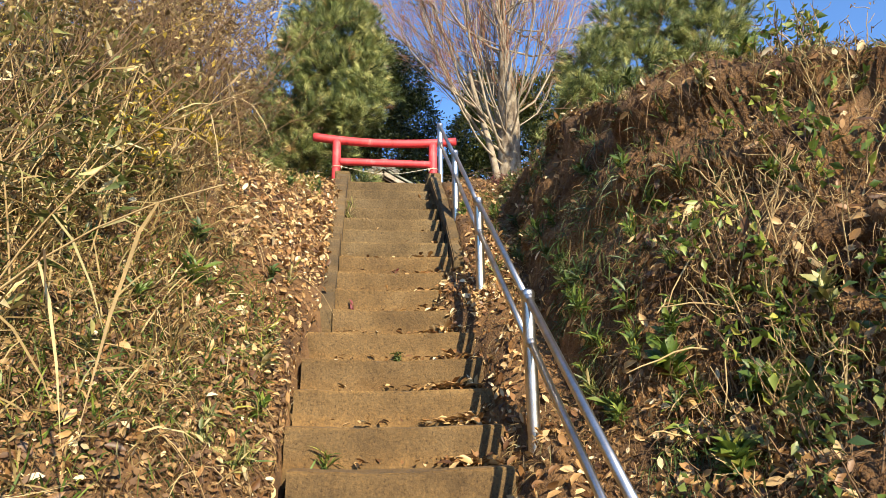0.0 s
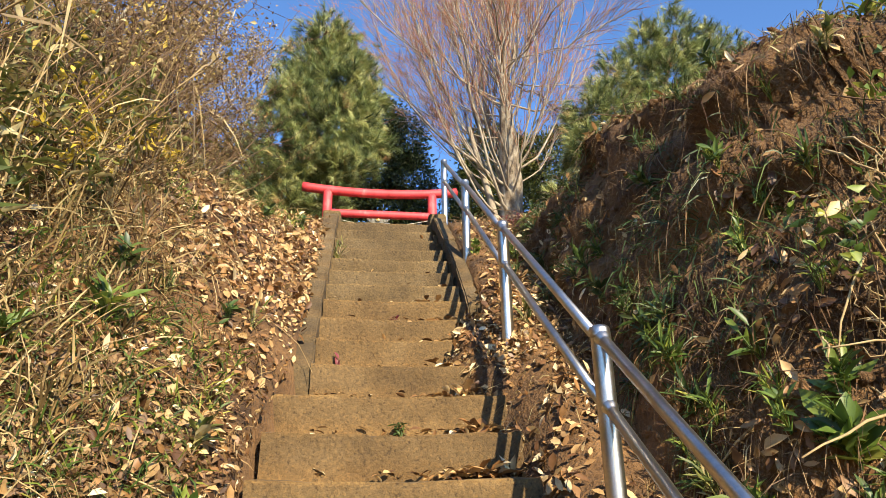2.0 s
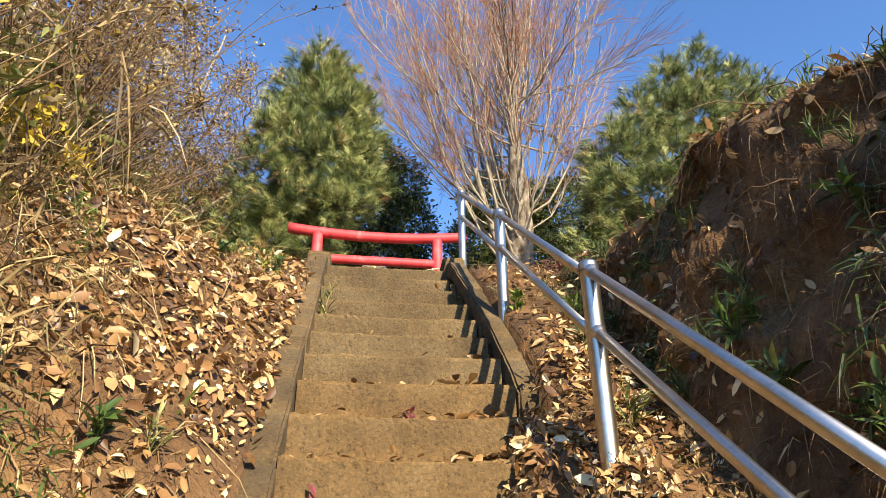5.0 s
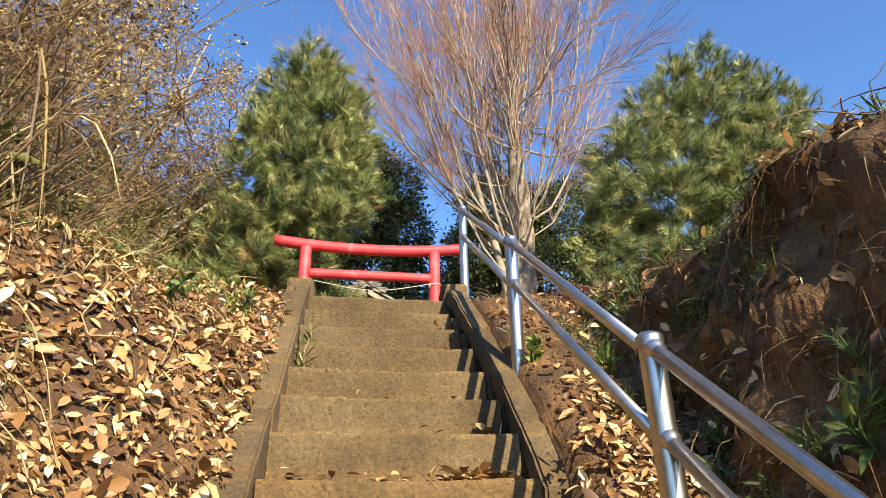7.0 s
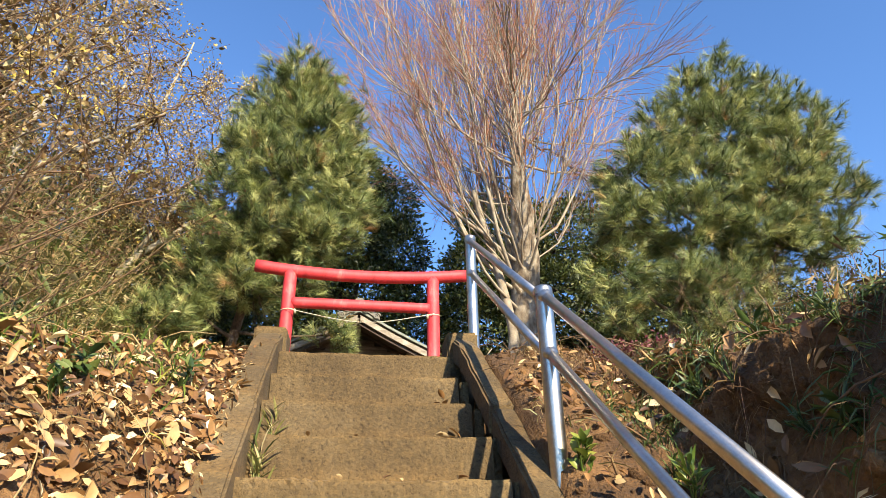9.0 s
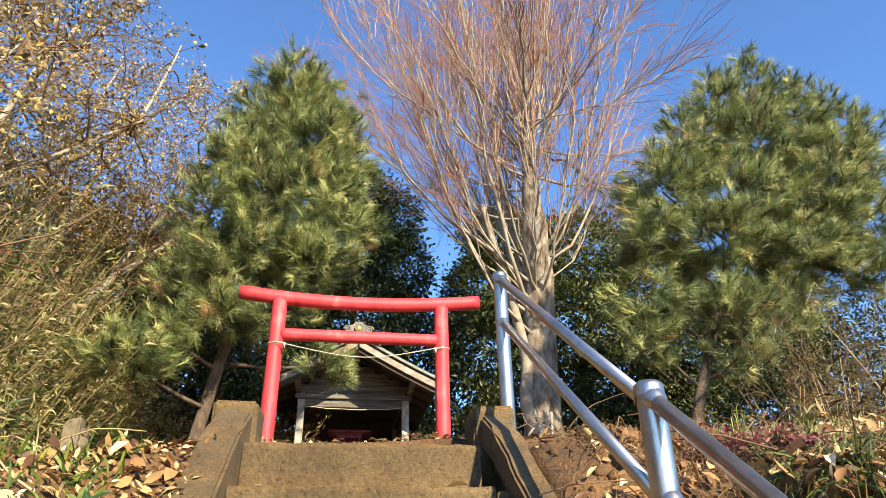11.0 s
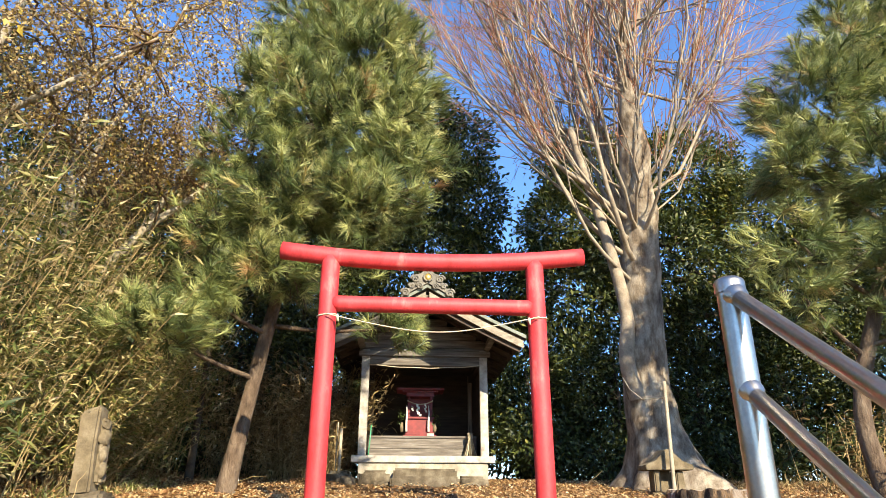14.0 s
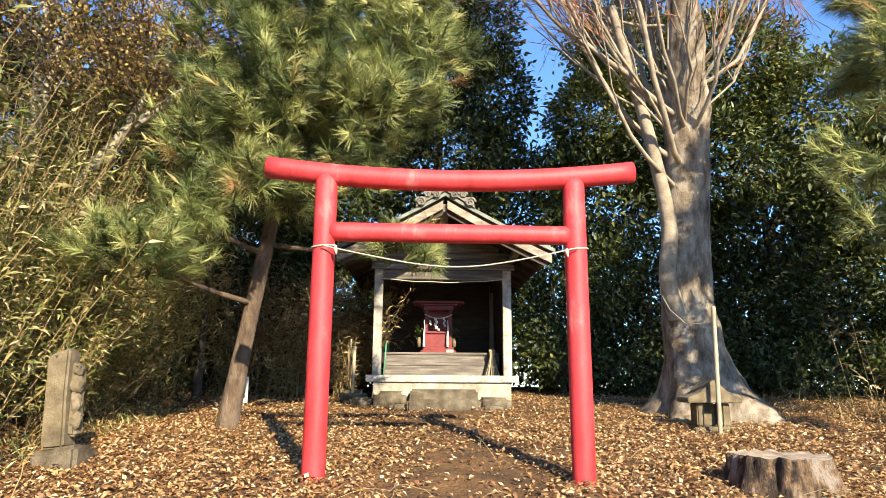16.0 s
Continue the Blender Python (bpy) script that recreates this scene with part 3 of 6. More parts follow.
for a, b in zip(POSTS[:-1], POSTS[1:]):
    for name, drop, r in (("top_rail", 0.058, 0.0225), ("middle_rail", 0.315, 0.0215)):
        p = (a[0] - 1.2, a[1] - 0.03, a[2] - drop)
        q = (b[0] - 1.2, b[1] + 0.03, b[2] - drop + 0.02)
        put(name, rod(p, q, r).mesh(name), M_STEEL, rail, smooth=True)
        for e, o in ((p, q), (q, p)):
            d = Vector(o) - Vector(e)
            d.normalize()
            s = Soup().tube([tuple(Vector(e) + d * t) for t in (-0.01, 0.004, 0.012, 0.02)], [r + 0.012, r + 0.009, r + 0.003, r], 14)
            put("weld", s.mesh("weld"), M_STEEL, rail, smooth=True)

# ---- torii ----
TX, TY = 0.575, 4.36
torii = thing("torii_gate", (TX, TY, ground_z(TX, TY)), "red-painted round-pole torii gate over the path", "torii gate")
tz = ground_z(TX, TY)


def wobbly(pts, r, seed, sides=24, cap=True, n=30):
    P = np.array(pts, float)
    t = np.linspace(0, len(P) - 1, n)
    Q = np.stack([np.interp(t, np.arange(len(P)), P[:, k]) for k in range(3)], -1)
    rr = np.array([r * (1 + 0.03 * noise.noise(Vector((seed, a * 3, 0)))) for a in t])
    return Soup().tube(Q, rr, sides, cap)


for x, b in ((-0.43, 0), (1.58, 1)):
    s = wobbly([(x - TX, 0, ground_z(x, TY) - tz - 0.25), (x - TX, 0.02, 1.2), (x - TX, 0.03, 2.36)], 0.089, 3 + b)
    put("leg", s.mesh("leg"), M_RED, torii, smooth=True)
kz = 2.69 - tz
ks = [(x - TX, 0.03, kz - 0.095 + 0.095 * ((x - TX) / 1.49) ** 2) for x in np.linspace(TX - 1.49, TX + 1.50, 25)]
s = Soup().tube(ks, 0.088, 28, True)
put("top_beam", s.mesh("top_beam"), M_RED, torii, smooth=True)
s = wobbly([(-0.43 - TX + 0.05, 0.025, 2.155 - tz), (1.58 - TX - 0.05, 0.025, 2.145 - tz)], 0.077, 8)
put("tie_beam", s.mesh("tie_beam"), M_RED, torii, smooth=True)

rope = thing("straw_rope", (TX, TY, 2.0), "thin pale straw rope strung between the red gate legs", "rope")
rp = []
for i in range(41):
    t = i / 40
    rp.append((-0.43 + 2.01 * t - TX, -0.10, 2.02 - 0.15 * 4 * t * (1 - t) - 2.0 + 0.012 * math.sin(t * 9)))
put("strand", Soup().tube(rp, 0.0055, 6).mesh("strand"), M_ROPE, rope, smooth=True)
for x in (-0.43, 1.58):
    ring = [(x - TX + 0.097 * math.cos(a), 0.03 + 0.097 * math.sin(a), 0.03 + 0.012 * math.sin(a + 1)) for a in np.linspace(0, 2 * math.pi, 25)]
    put("loop", Soup().tube(ring, 0.007, 6).mesh("loop"), M_ROPE, rope, smooth=True)
    kx = x - TX + (0.11 if x < 0 else -0.10)
    put("tassel", Soup().tube([(kx, -0.10, 0.012), (kx, -0.105, -0.012), (kx + 0.006, -0.1, -0.035), (kx + 0.008, -0.1, -0.055)], [0.010, 0.018, 0.010, 0.008], 6, True).mesh("tassel"), M_ROPE, rope)

# ---- shrine ----
SX, SY = 0.645, 9.40
sz = ground_z(SX, SY)
HW = 1.065                                   # half width to the outer faces of the corner posts
shrine = thing("wooden_shrine", (SX, SY, sz), "small weathered wooden shrine with a gabled roof, open at the front", "shrine")


def sp(name, x0, y0, z0, x1, y1, z1, mat, label="", bevel=0.006, parent=None):
    """A timber of the shrine: x from its middle, y from its front, z in the world."""
    return part(name, box(x0, y0, z0 - sz, x1, y1, z1 - sz, bevel), mat, parent or shrine, label)


DEPTH = 2.3
sp("foundation", -HW + 0.02, -0.02, sz - 0.3, HW - 0.02, DEPTH, 1.02, M_PLAST, "cream plastered plinth", 0.015)
sp("sill", -HW - 0.09, -0.06, 1.022, HW + 0.09, 0.10, 1.125, M_PALEW, "pale timber sill")
for x in (-HW, HW - 0.13):
    sp("post", x, 0.0, 1.127, x + 0.13, 0.13, 2.86, M_PALEW, "pale weathered corner post")
    sp("post", x, DEPTH - 0.13, 1.022, x + 0.13, DEPTH, 2.86, M_WOOD)
    sp("side_beam", x + 0.01, 0.13, 2.70, x + 0.12, DEPTH - 0.13, 2.86, M_SHADEW)
sp("floor_boards", -HW + 0.02, 0.10, 1.022, HW - 0.02, DEPTH - 0.02, 1.10, M_SHADEW)
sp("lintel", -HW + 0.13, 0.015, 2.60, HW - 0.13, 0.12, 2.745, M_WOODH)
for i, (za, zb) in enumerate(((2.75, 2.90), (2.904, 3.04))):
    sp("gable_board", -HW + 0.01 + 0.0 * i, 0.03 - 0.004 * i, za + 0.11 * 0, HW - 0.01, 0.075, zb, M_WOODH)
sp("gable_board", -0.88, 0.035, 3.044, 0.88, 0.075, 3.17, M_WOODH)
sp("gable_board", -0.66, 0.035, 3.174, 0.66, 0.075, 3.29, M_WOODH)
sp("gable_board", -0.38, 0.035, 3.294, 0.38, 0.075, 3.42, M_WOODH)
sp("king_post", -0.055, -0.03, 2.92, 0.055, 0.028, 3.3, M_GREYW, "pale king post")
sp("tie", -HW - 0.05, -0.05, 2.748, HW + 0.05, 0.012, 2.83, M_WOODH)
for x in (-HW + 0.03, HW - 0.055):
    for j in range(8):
        sp("wall_board", x, 0.13, 1.10 + j * 0.225, x + 0.025, DEPTH - 0.13, 1.322 + j * 0.225, M_SHADEW, "", 0.003)
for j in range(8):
    sp("wall_board", -HW + 0.06, DEPTH - 0.05, 1.10 + j * 0.225, HW - 0.06, DEPTH - 0.02, 1.322 + j * 0.225, M_SHADEW, "", 0.003)
sp("ceiling_board", -HW + 0.05, 0.08, 2.84, HW - 0.05, DEPTH - 0.03, 2.865, M_SHADEW)
# raised floor for the altar, of two boards
sp("dais_board", -0.93, 0.62, 1.10, 0.93, 0.66, 1.285, M_WOODH)
sp("dais_board", -0.93, 0.62, 1.289, 0.93, 0.655, 1.46, M_WOODH)
sp("dais_top", -0.93, 0.60, 1.463, 0.93, DEPTH - 0.06, 1.50, M_WOODH)

# roof: two slopes, rafters, barge boards
RPK, REV, RY0, RY1, RW = 3.60, 2.80, -1.0, 2.75, 1.53


def roof_z(x):
    a = abs(x) / RW
    return RPK + (REV - RPK) * (a * 1.12 - 0.12 * a * a)


def roof_strip(x0, x1, y0, y1, up0, up1, n=8):
    bm = bmesh.new()
    rows = []
    for i in range(n + 1):
        x = x0 + (x1 - x0) * i / n
        z = roof_z(x) - sz
        rows.append([bm.verts.new((x, y, z + u)) for y, u in ((y0, up0), (y1, up0), (y1, up1), (y0, up1))])
    for a, b in zip(rows[:-1], rows[1:]):
        for k in range(4):
            bm.faces.new((a[k], a[(k + 1) % 4], b[(k + 1) % 4], b[k]))
    bm.faces.new(rows[0])
    bm.faces.new(rows[-1][::-1])
    bmesh.ops.recalc_face_normals(bm, faces=bm.faces[:])
    return bm


for s_ in (-1, 1):
    slope = part("roof_slope", roof_strip(0.0, s_ * RW, RY0 + 0.02, RY1, 0.0, 0.05), M_SHADEW, shrine, "roof underside boards, eaves shade in their dark colour")
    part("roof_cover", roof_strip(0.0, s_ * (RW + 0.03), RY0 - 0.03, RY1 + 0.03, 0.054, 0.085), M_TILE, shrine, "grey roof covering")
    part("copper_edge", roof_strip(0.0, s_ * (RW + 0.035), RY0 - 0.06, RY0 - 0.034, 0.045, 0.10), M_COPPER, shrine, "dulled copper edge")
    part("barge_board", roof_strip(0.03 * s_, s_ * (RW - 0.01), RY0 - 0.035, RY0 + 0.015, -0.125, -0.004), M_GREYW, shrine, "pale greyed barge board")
    part("barge_board", roof_strip(0.03 * s_, s_ * (RW - 0.06), RY0 + 0.03, RY0 + 0.06, -0.20, -0.10), M_SHADEW, shrine)
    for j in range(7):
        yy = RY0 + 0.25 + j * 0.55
        part("rafter", roof_strip(0.04 * s_, s_ * (RW - 0.06), yy, yy + 0.06, -0.07, -0.004), M_SHADEW, shrine)
    sp("purlin", s_ * HW - 0.05, RY0 + 0.05, 2.868, s_ * HW + 0.05, RY1 - 0.1, 2.95, M_WOODH)
sp("ridge_beam", -0.06, RY0 + 0.05, RPK - 0.17, 0.06, RY1 - 0.1, RPK - 0.05, M_WOODH)
sp("ridge_cover", -0.10, RY0 - 0.02, RPK + 0.055, 0.10, RY1 + 0.03, RPK + 0.13, M_TILE, "grey ridge tiles", 0.03)
# ridge-end ornament: a shaped slab with curls and a gilt disc
bm = bmesh.new()
outline = [(-0.42, -0.16), (-0.40, -0.02), (-0.30, 0.0), (-0.27, 0.08), (-0.21, 0.12), (-0.20, 0.22), (-0.11, 0.25), (-0.06, 0.31), (0.06, 0.31), (0.11, 0.25), (0.20, 0.22), (0.21, 0.12), (0.27, 0.08),
           (0.30, 0.0), (0.40, -0.02), (0.42, -0.16), (0.2, -0.02), (0.0, 0.09), (-0.2, -0.02)]
f = bm.faces.new([bm.verts.new((x, RY0 - 0.09, RPK + 0.02 + z - sz)) for x, z in outline])
ext = bmesh.ops.extrude_face_region(bm, geom=[f])
for v in [g for g in ext["geom"] if isinstance(g, bmesh.types.BMVert)]:
    v.co.y += 0.09
bmesh.ops.recalc_face_normals(bm, faces=bm.faces[:])
orn = part("ridge_ornament", bm, M_TILE, shrine, "carved grey ridge-end tile")


def curl(cx, cz, r, turns, hand):
    pts = []
    for i in range(26):
        a = i / 25 * turns * 2 * math.pi
        rr = r * (1 - 0.8 * i / 25)
        pts.append((cx + hand * rr * math.cos(a), RY0 - 0.095, RPK + cz + rr * math.sin(a) - sz))
    return Soup().tube(pts, np.linspace(0.02, 0.012, 26), 6, True)


for h in (-1, 1):
    for cx, cz, r in ((0.355, -0.06, 0.075), (0.20, 0.17, 0.075), (0.13, 0.05, 0.06), (0.26, 0.05, 0.05)):
        put("scroll", curl(h * cx, cz, r, 1.6, h).mesh("scroll"), M_TILE, orn, smooth=True)
s = Soup().tube([(0, RY0 - 0.12, RPK + 0.20 - sz), (0, RY0 - 0.09, RPK + 0.20 - sz)], [0.06, 0.066], 20, True)
put("disc", s.mesh("disc"), M_GOLD, orn, "gilt round crest")
s = Soup().tube([(0.066 * math.cos(a), RY0 - 0.115, RPK + 0.20 + 0.066 * math.sin(a) - sz) for a in np.linspace(0, 2 * math.pi, 25)], 0.016, 6)
put("disc_rim", s.mesh("disc_rim"), M_TILE, orn, smooth=True)
# rope under the lintel
pts = [(-0.93 + 1.86 * t, -0.02, 2.60 - 0.05 * 4 * t * (1 - t) - sz + 0.004 * math.sin(20 * t)) for t in np.linspace(0, 1, 30)]
put("lintel_rope", Soup().tube(pts, 0.007, 6).mesh("lintel_rope"), M_ROPE, shrine, "pale straw rope", smooth=True)

# ---- stones at the shrine's foot ----
def rock(name, cx, cy, cz, rx, ry, rz, seed, label, mat=M_BROWNSTONE, group="stones at the shrine's foot"):
    bm = bmesh.new()
    bmesh.ops.create_cube(bm, size=2)
    bmesh.ops.bevel(bm, geom=bm.edges[:], offset=0.35, segments=3, affect="EDGES")
    bmesh.ops.subdivide_edges(bm, edges=bm.edges[:], cuts=1)
    for v in bm.verts:
        k = 1 + 0.18 * noise.noise(v.co * 1.3 + Vector((seed * 3.1, 0, 0))) + 0.06 * noise.noise(v.co * 5 + Vector((seed, 4, 0)))
        v.co = Vector((v.co.x * rx * k, v.co.y * ry * k, v.co.z * rz * k))
    ob = part(name, bm, mat, None, smooth=True)
    ob.location = (cx, cy, cz)
    return tagged(ob, label, "stone", group)


g0 = ground_z(SX, SY - 0.4)
for i, (cx, cy, rx, ry, rz) in enumerate(((-0.12, 9.16, 0.24, 0.16, 0.13), (1.40, 9.14, 0.26, 0.17, 0.12), (1.34, 8.86, 0.16, 0.12, 0.06), (0.08, 8.88, 0.20, 0.12, 0.05), (-0.55, 9.3, 0.16, 0.13, 0.09), (-0.72, 9.7, 0.2, 0.2, 0.13))):
    rock("stone", cx, cy, ground_z(cx, cy) + rz * 0.55, rx, ry, rz, i + 2, "rounded mossy brown stone beside the shrine step")
ob = part("stone_step", box(-0.5, -0.19, -0.2, 0.5, 0.19, 0.24, 0.03, 0.02, 4), M_BROWNSTONE, None)
ob.location = (0.66, 9.16, g0)
tagged(ob, "rough brown stone doorstep before the shrine", "step")
ob = part("stone_step", box(-0.52, -0.16, -0.2, 0.5, 0.16, 0.10, 0.03, 0.02, 7), M_BROWNSTONE, None)
ob.location = (0.66, 8.80, g0)
tagged(ob, "low flat stone doorstep before the shrine", "step")

# ---- altar in the shrine ----
AX, AY, AZ = 0.60, 10.62, 1.50
altar = thing("altar", (AX, AY, AZ), "small red-lacquered altar house with white paper streamers", "altar")
for nm, x0, y0, z0, x1, y1, z1 in (("base", -0.33, -0.25, 0, 0.33, 0.25, 0.06), ("step", -0.29, -0.22, 0.062, 0.29, 0.22, 0.12), ("body", -0.26, -0.16, 0.122, 0.26, 0.2, 0.36),
                                   ("rail", -0.29, -0.2, 0.362, 0.29, 0.22, 0.40), ("back_panel", -0.24, 0.1, 0.402, 0.24, 0.14, 0.78), ("post", -0.25, -0.16, 0.402, -0.2, -0.11, 0.78),
                                   ("post", 0.2, -0.16, 0.402, 0.25, -0.11, 0.78), ("lintel", -0.28, -0.18, 0.782, 0.28, 0.16, 0.86), ("cornice", -0.36, -0.22, 0.862, 0.36, 0.2, 0.89), ("roof", -0.48, -0.3, 0.892, 0.48, 0.26, 0.93)):
    part(nm, box(x0, y0, z0, x1, y1, z1, 0.006), M_REDWOOD, altar)
pts = [(-0.26 + 0.52 * t, -0.2, 0.70 - 0.07 * 4 * t * (1 - t)) for t in np.linspace(0, 1, 20)]
put("rope", Soup().tube(pts, 0.012, 6).mesh("rope"), M_ROPE, altar, "straw rope")


def streamer(x, z, length, w):
    """Folded paper zigzag."""
    s = Soup()
    for i in range(4):
        dx = (i % 2) * w * 0.5
        z0 = z - i * length / 4
        V = [(x + dx - w / 2, -0.215 - 0.008 * i, z0), (x + dx + w / 2, -0.215 - 0.008 * i, z0 - 0.01), (x + dx + w / 2, -0.22 - 0.008 * i, z0 - length / 3.4), (x + dx - w / 2, -0.222 - 0.008 * i, z0 - length / 3.6)]
        W = [(a, b - 0.003, c) for a, b, c in V]
        s.add(V + W, [(0, 1, 2, 3), (7, 6, 5, 4), (0, 4, 5, 1), (1, 5, 6, 2), (2, 6, 7, 3), (3, 7, 4, 0)])
    return s


for x, z, ln, w in ((-0.06, 0.64, 0.2, 0.05), (0.10, 0.64, 0.16, 0.04), (-0.16, 0.60, 0.10, 0.03)):
    put("streamer", streamer(x, z, ln, w).mesh("streamer"), M_PAPER, altar, "white folded paper")
for x in (-0.27, 0.17):
    s = Soup().tube([(x, -0.23, 0.60), (x + 0.01, -0.24, 0.45), (x, -0.25, 0.3), (x, -0.25, 0.12)], [0.008, 0.014, 0.020, 0.026], 9, True)
    put("tassel", s.mesh("tassel"), M_PAPER, altar, "white frayed tassel")
altar.scale = (0.9, 0.9, 0.95)
put("cup", Soup().tube([(0.0, -0.21, 0.402), (0, -0.21, 0.44)], [0.02, 0.032], 12, True).mesh("cup"), M_PAPER, altar, "white cup", smooth=True)
for x in (-0.36, 0.30):
    vs = Soup().tube([(x, -0.12, 0.122), (x, -0.12, 0.2), (x, -0.12, 0.3)], [0.03, 0.04, 0.02], 10, True)
    put("vase", vs.mesh("vase"), M_STONE, altar)
    rg = np.random.default_rng(5)
    s = Soup()
    P = np.array([x, -0.12, 0.40]) + rg.normal(size=(40, 3)) * (0.05, 0.04, 0.09)
    leaves(s, P, rand_dirs(40, rg), rand_dirs(40, rg), 0.06, 0.025)
    tagged(put("sprig", s.mesh("sprig"), F_DEEP, altar, "withered green sprig"), kind="stuff")
ob = part("offering_box", box(-0.06, -0.04, 0, 0.06, 0.04, 0.05, 0.006), M_PALEW, None)
ob.location = (0.78, 10.08, 1.50)
tagged(ob, "small pale wooden box on the shrine dais", "box")
# bundle of straw and a green cane leaning inside
s = Soup()
rg = np.random.default_rng(12)
for i in range(60):
    a = rg.uniform(-0.09, 0.09, 2)
    s.tube([(a[0] * 0.6, a[1] * 0.5, 0.42 + rg.uniform(-0.03, 0.03)), (a[0] * 0.4, a[1] * 0.4, 0.33), (a[0], a[1], 0.15), (a[0] * 1.6, a[1] * 1.2, 0.005)], 0.006, 3)
ob = put("straw_bundle", s.mesh("straw_bundle"), M_ROPE)
ob.location = (1.45, 9.85, 1.10)
tagged(ob, "tied bundle of pale frayed straw inside the shrine", "straw bundle")
ob = put("green_cane", Soup().tube([(0, 0, 0.0), (0.02, 0.02, 0.25), (0.035, 0.03, 0.52)], 0.011, 8, True).mesh("green_cane"), surface("green_plastic", [(0.3, (0.05, 0.25, 0.13)), (0.7, (0.09, 0.34, 0.2))], 8, 60, 0.4, 0.1))
ob.location = (-0.26, 9.56, 1.11)
tagged(ob, "green plastic garden cane leaning on a shrine post", "cane")

# ---- stone monument, lantern, stump, poles, sign ----
MX, MY = -2.58, 4.95
mon = thing("stone_monument", (MX, MY, ground_z(MX, MY)), "weathered upright stone slab with a worn relief on its edge", "monument")
bm = box(-0.125, -0.09, 0.15, 0.055, 0.11, 0.93, 0.02)
bmesh.ops.subdivide_edges(bm, edges=bm.edges[:], cuts=3, use_grid_fill=True)
for v in bm.verts:
    if v.co.z > 0.86:
        v.co.z -= 0.5 * max(0, -0.04 - v.co.x) - 0.02 * (v.co.x > 0)
    v.co += Vector(noise.noise_vector(v.co * 5)) * 0.011
part("slab", bm, M_STONE, mon, smooth=False)
# the carved edge: worn lumps one above the other on a thin back
bm = box(0.045, -0.03, 0.24, 0.115, 0.10, 0.84, 0.02)
bmesh.ops.subdivide_edges(bm, edges=bm.edges[:], cuts=3, use_grid_fill=True)
for v in bm.verts:
    v.co += Vector(noise.noise_vector(v.co * 9)) * 0.016
part("relief_back", bm, M_STONE, mon)
for cz, rx, rz in ((0.775, 0.040, 0.050), (0.655, 0.050, 0.085), (0.50, 0.034, 0.09), (0.36, 0.046, 0.07)):
    bm = bmesh.new()
    bmesh.ops.create_icosphere(bm, subdivisions=3, radius=1.0)
    for v in bm.verts:
        v.co = Vector((0.095 + v.co.x * rx, 0.0 + v.co.y * 0.05, cz + v.co.z * rz)) + Vector(noise.noise_vector(v.co * 1.6 + Vector((cz * 9, 0, 0)))) * 0.022
    part("carving", bm, M_STONE, mon, "worn raised boss", smooth=True)
bm = box(-0.17, -0.15, -0.12, 0.19, 0.17, 0.148, 0.035)
bmesh.ops.subdivide_edges(bm, edges=bm.edges[:], cuts=3, use_grid_fill=True)
for v in bm.verts:
    v.co.x *= 1 + 0.5 * (v.co.z - 0.05)
    v.co.z += 0.10 * max(0, v.co.x) * (v.co.z > 0.1)
    v.co += Vector(noise.noise_vector(v.co * 4)) * 0.022
part("base", bm, M_BROWNSTONE, mon, "rough dark brown base stone")
mon.rotation_euler = (0, radians(-3.0), 0)

LX, LY = 3.66, 6.95
lan = thing("stone_hokora", (LX, LY, ground_z(LX, LY)), "little roofed stone shrine at the foot of the tree", "stone shrine")
for nm, a in (("base", (-0.34, -0.2, -0.06, 0.34, 0.2, 0.06)), ("side", (-0.26, -0.15, 0.062, -0.15, 0.15, 0.40)), ("side", (0.13, -0.15, 0.062, 0.27, 0.15, 0.40)), ("back", (-0.148, 0.08, 0.062, 0.128, 0.14, 0.40))):
    part(nm, box(*a, 0.02, 0.012, a[0]), M_STONE, lan)
bm = bmesh.new()
prof = [(-0.42, 0.40), (0.42, 0.40), (0.43, 0.47), (0.24, 0.54), (0.12, 0.64), (0.05, 0.72), (-0.05, 0.72), (-0.12, 0.64), (-0.24, 0.54), (-0.43, 0.47)]
f = bm.faces.new([bm.verts.new((x, -0.24, z + 0.002)) for x, z in prof])
ext = bmesh.ops.extrude_face_region(bm, geom=[f])
for v in [g for g in ext["geom"] if isinstance(g, bmesh.types.BMVert)]:
    v.co.y += 0.48
bmesh.ops.recalc_face_normals(bm, faces=bm.faces[:])
bmesh.ops.bevel(bm, geom=bm.edges[:], offset=0.012, segments=2, affect="EDGES")
part("roof", bm, M_STONE, lan, "mossy curved stone roof")
lan.scale = (0.72, 0.72, 0.78)

pole = thing("bamboo_pole", (3.62, 6.62, ground_z(3.62, 6.62)), "thin grey bamboo pole standing beside the tree", "pole")
s = Soup()
zz = np.linspace(-0.1, 1.42, 40)
s.tube([(0.03 * z, 0.02 * z, z) for z in zz], [0.024 + (0.004 if abs((z * 4) % 1 - 0.5) < 0.06 else 0) for z in zz], 10, True)
put("cane", s.mesh("cane"), M_BAMBOO, pole, smooth=True)
pts = [(0.03, 0.03, 1.22), (-0.06, 0.6, 1.28), (-0.05, 1.1, 1.5), (-0.02, 1.45, 1.74)]
put("string", Soup().tube(pts, 0.006, 5).mesh("string"), M_ROPE, pole, "pale string")

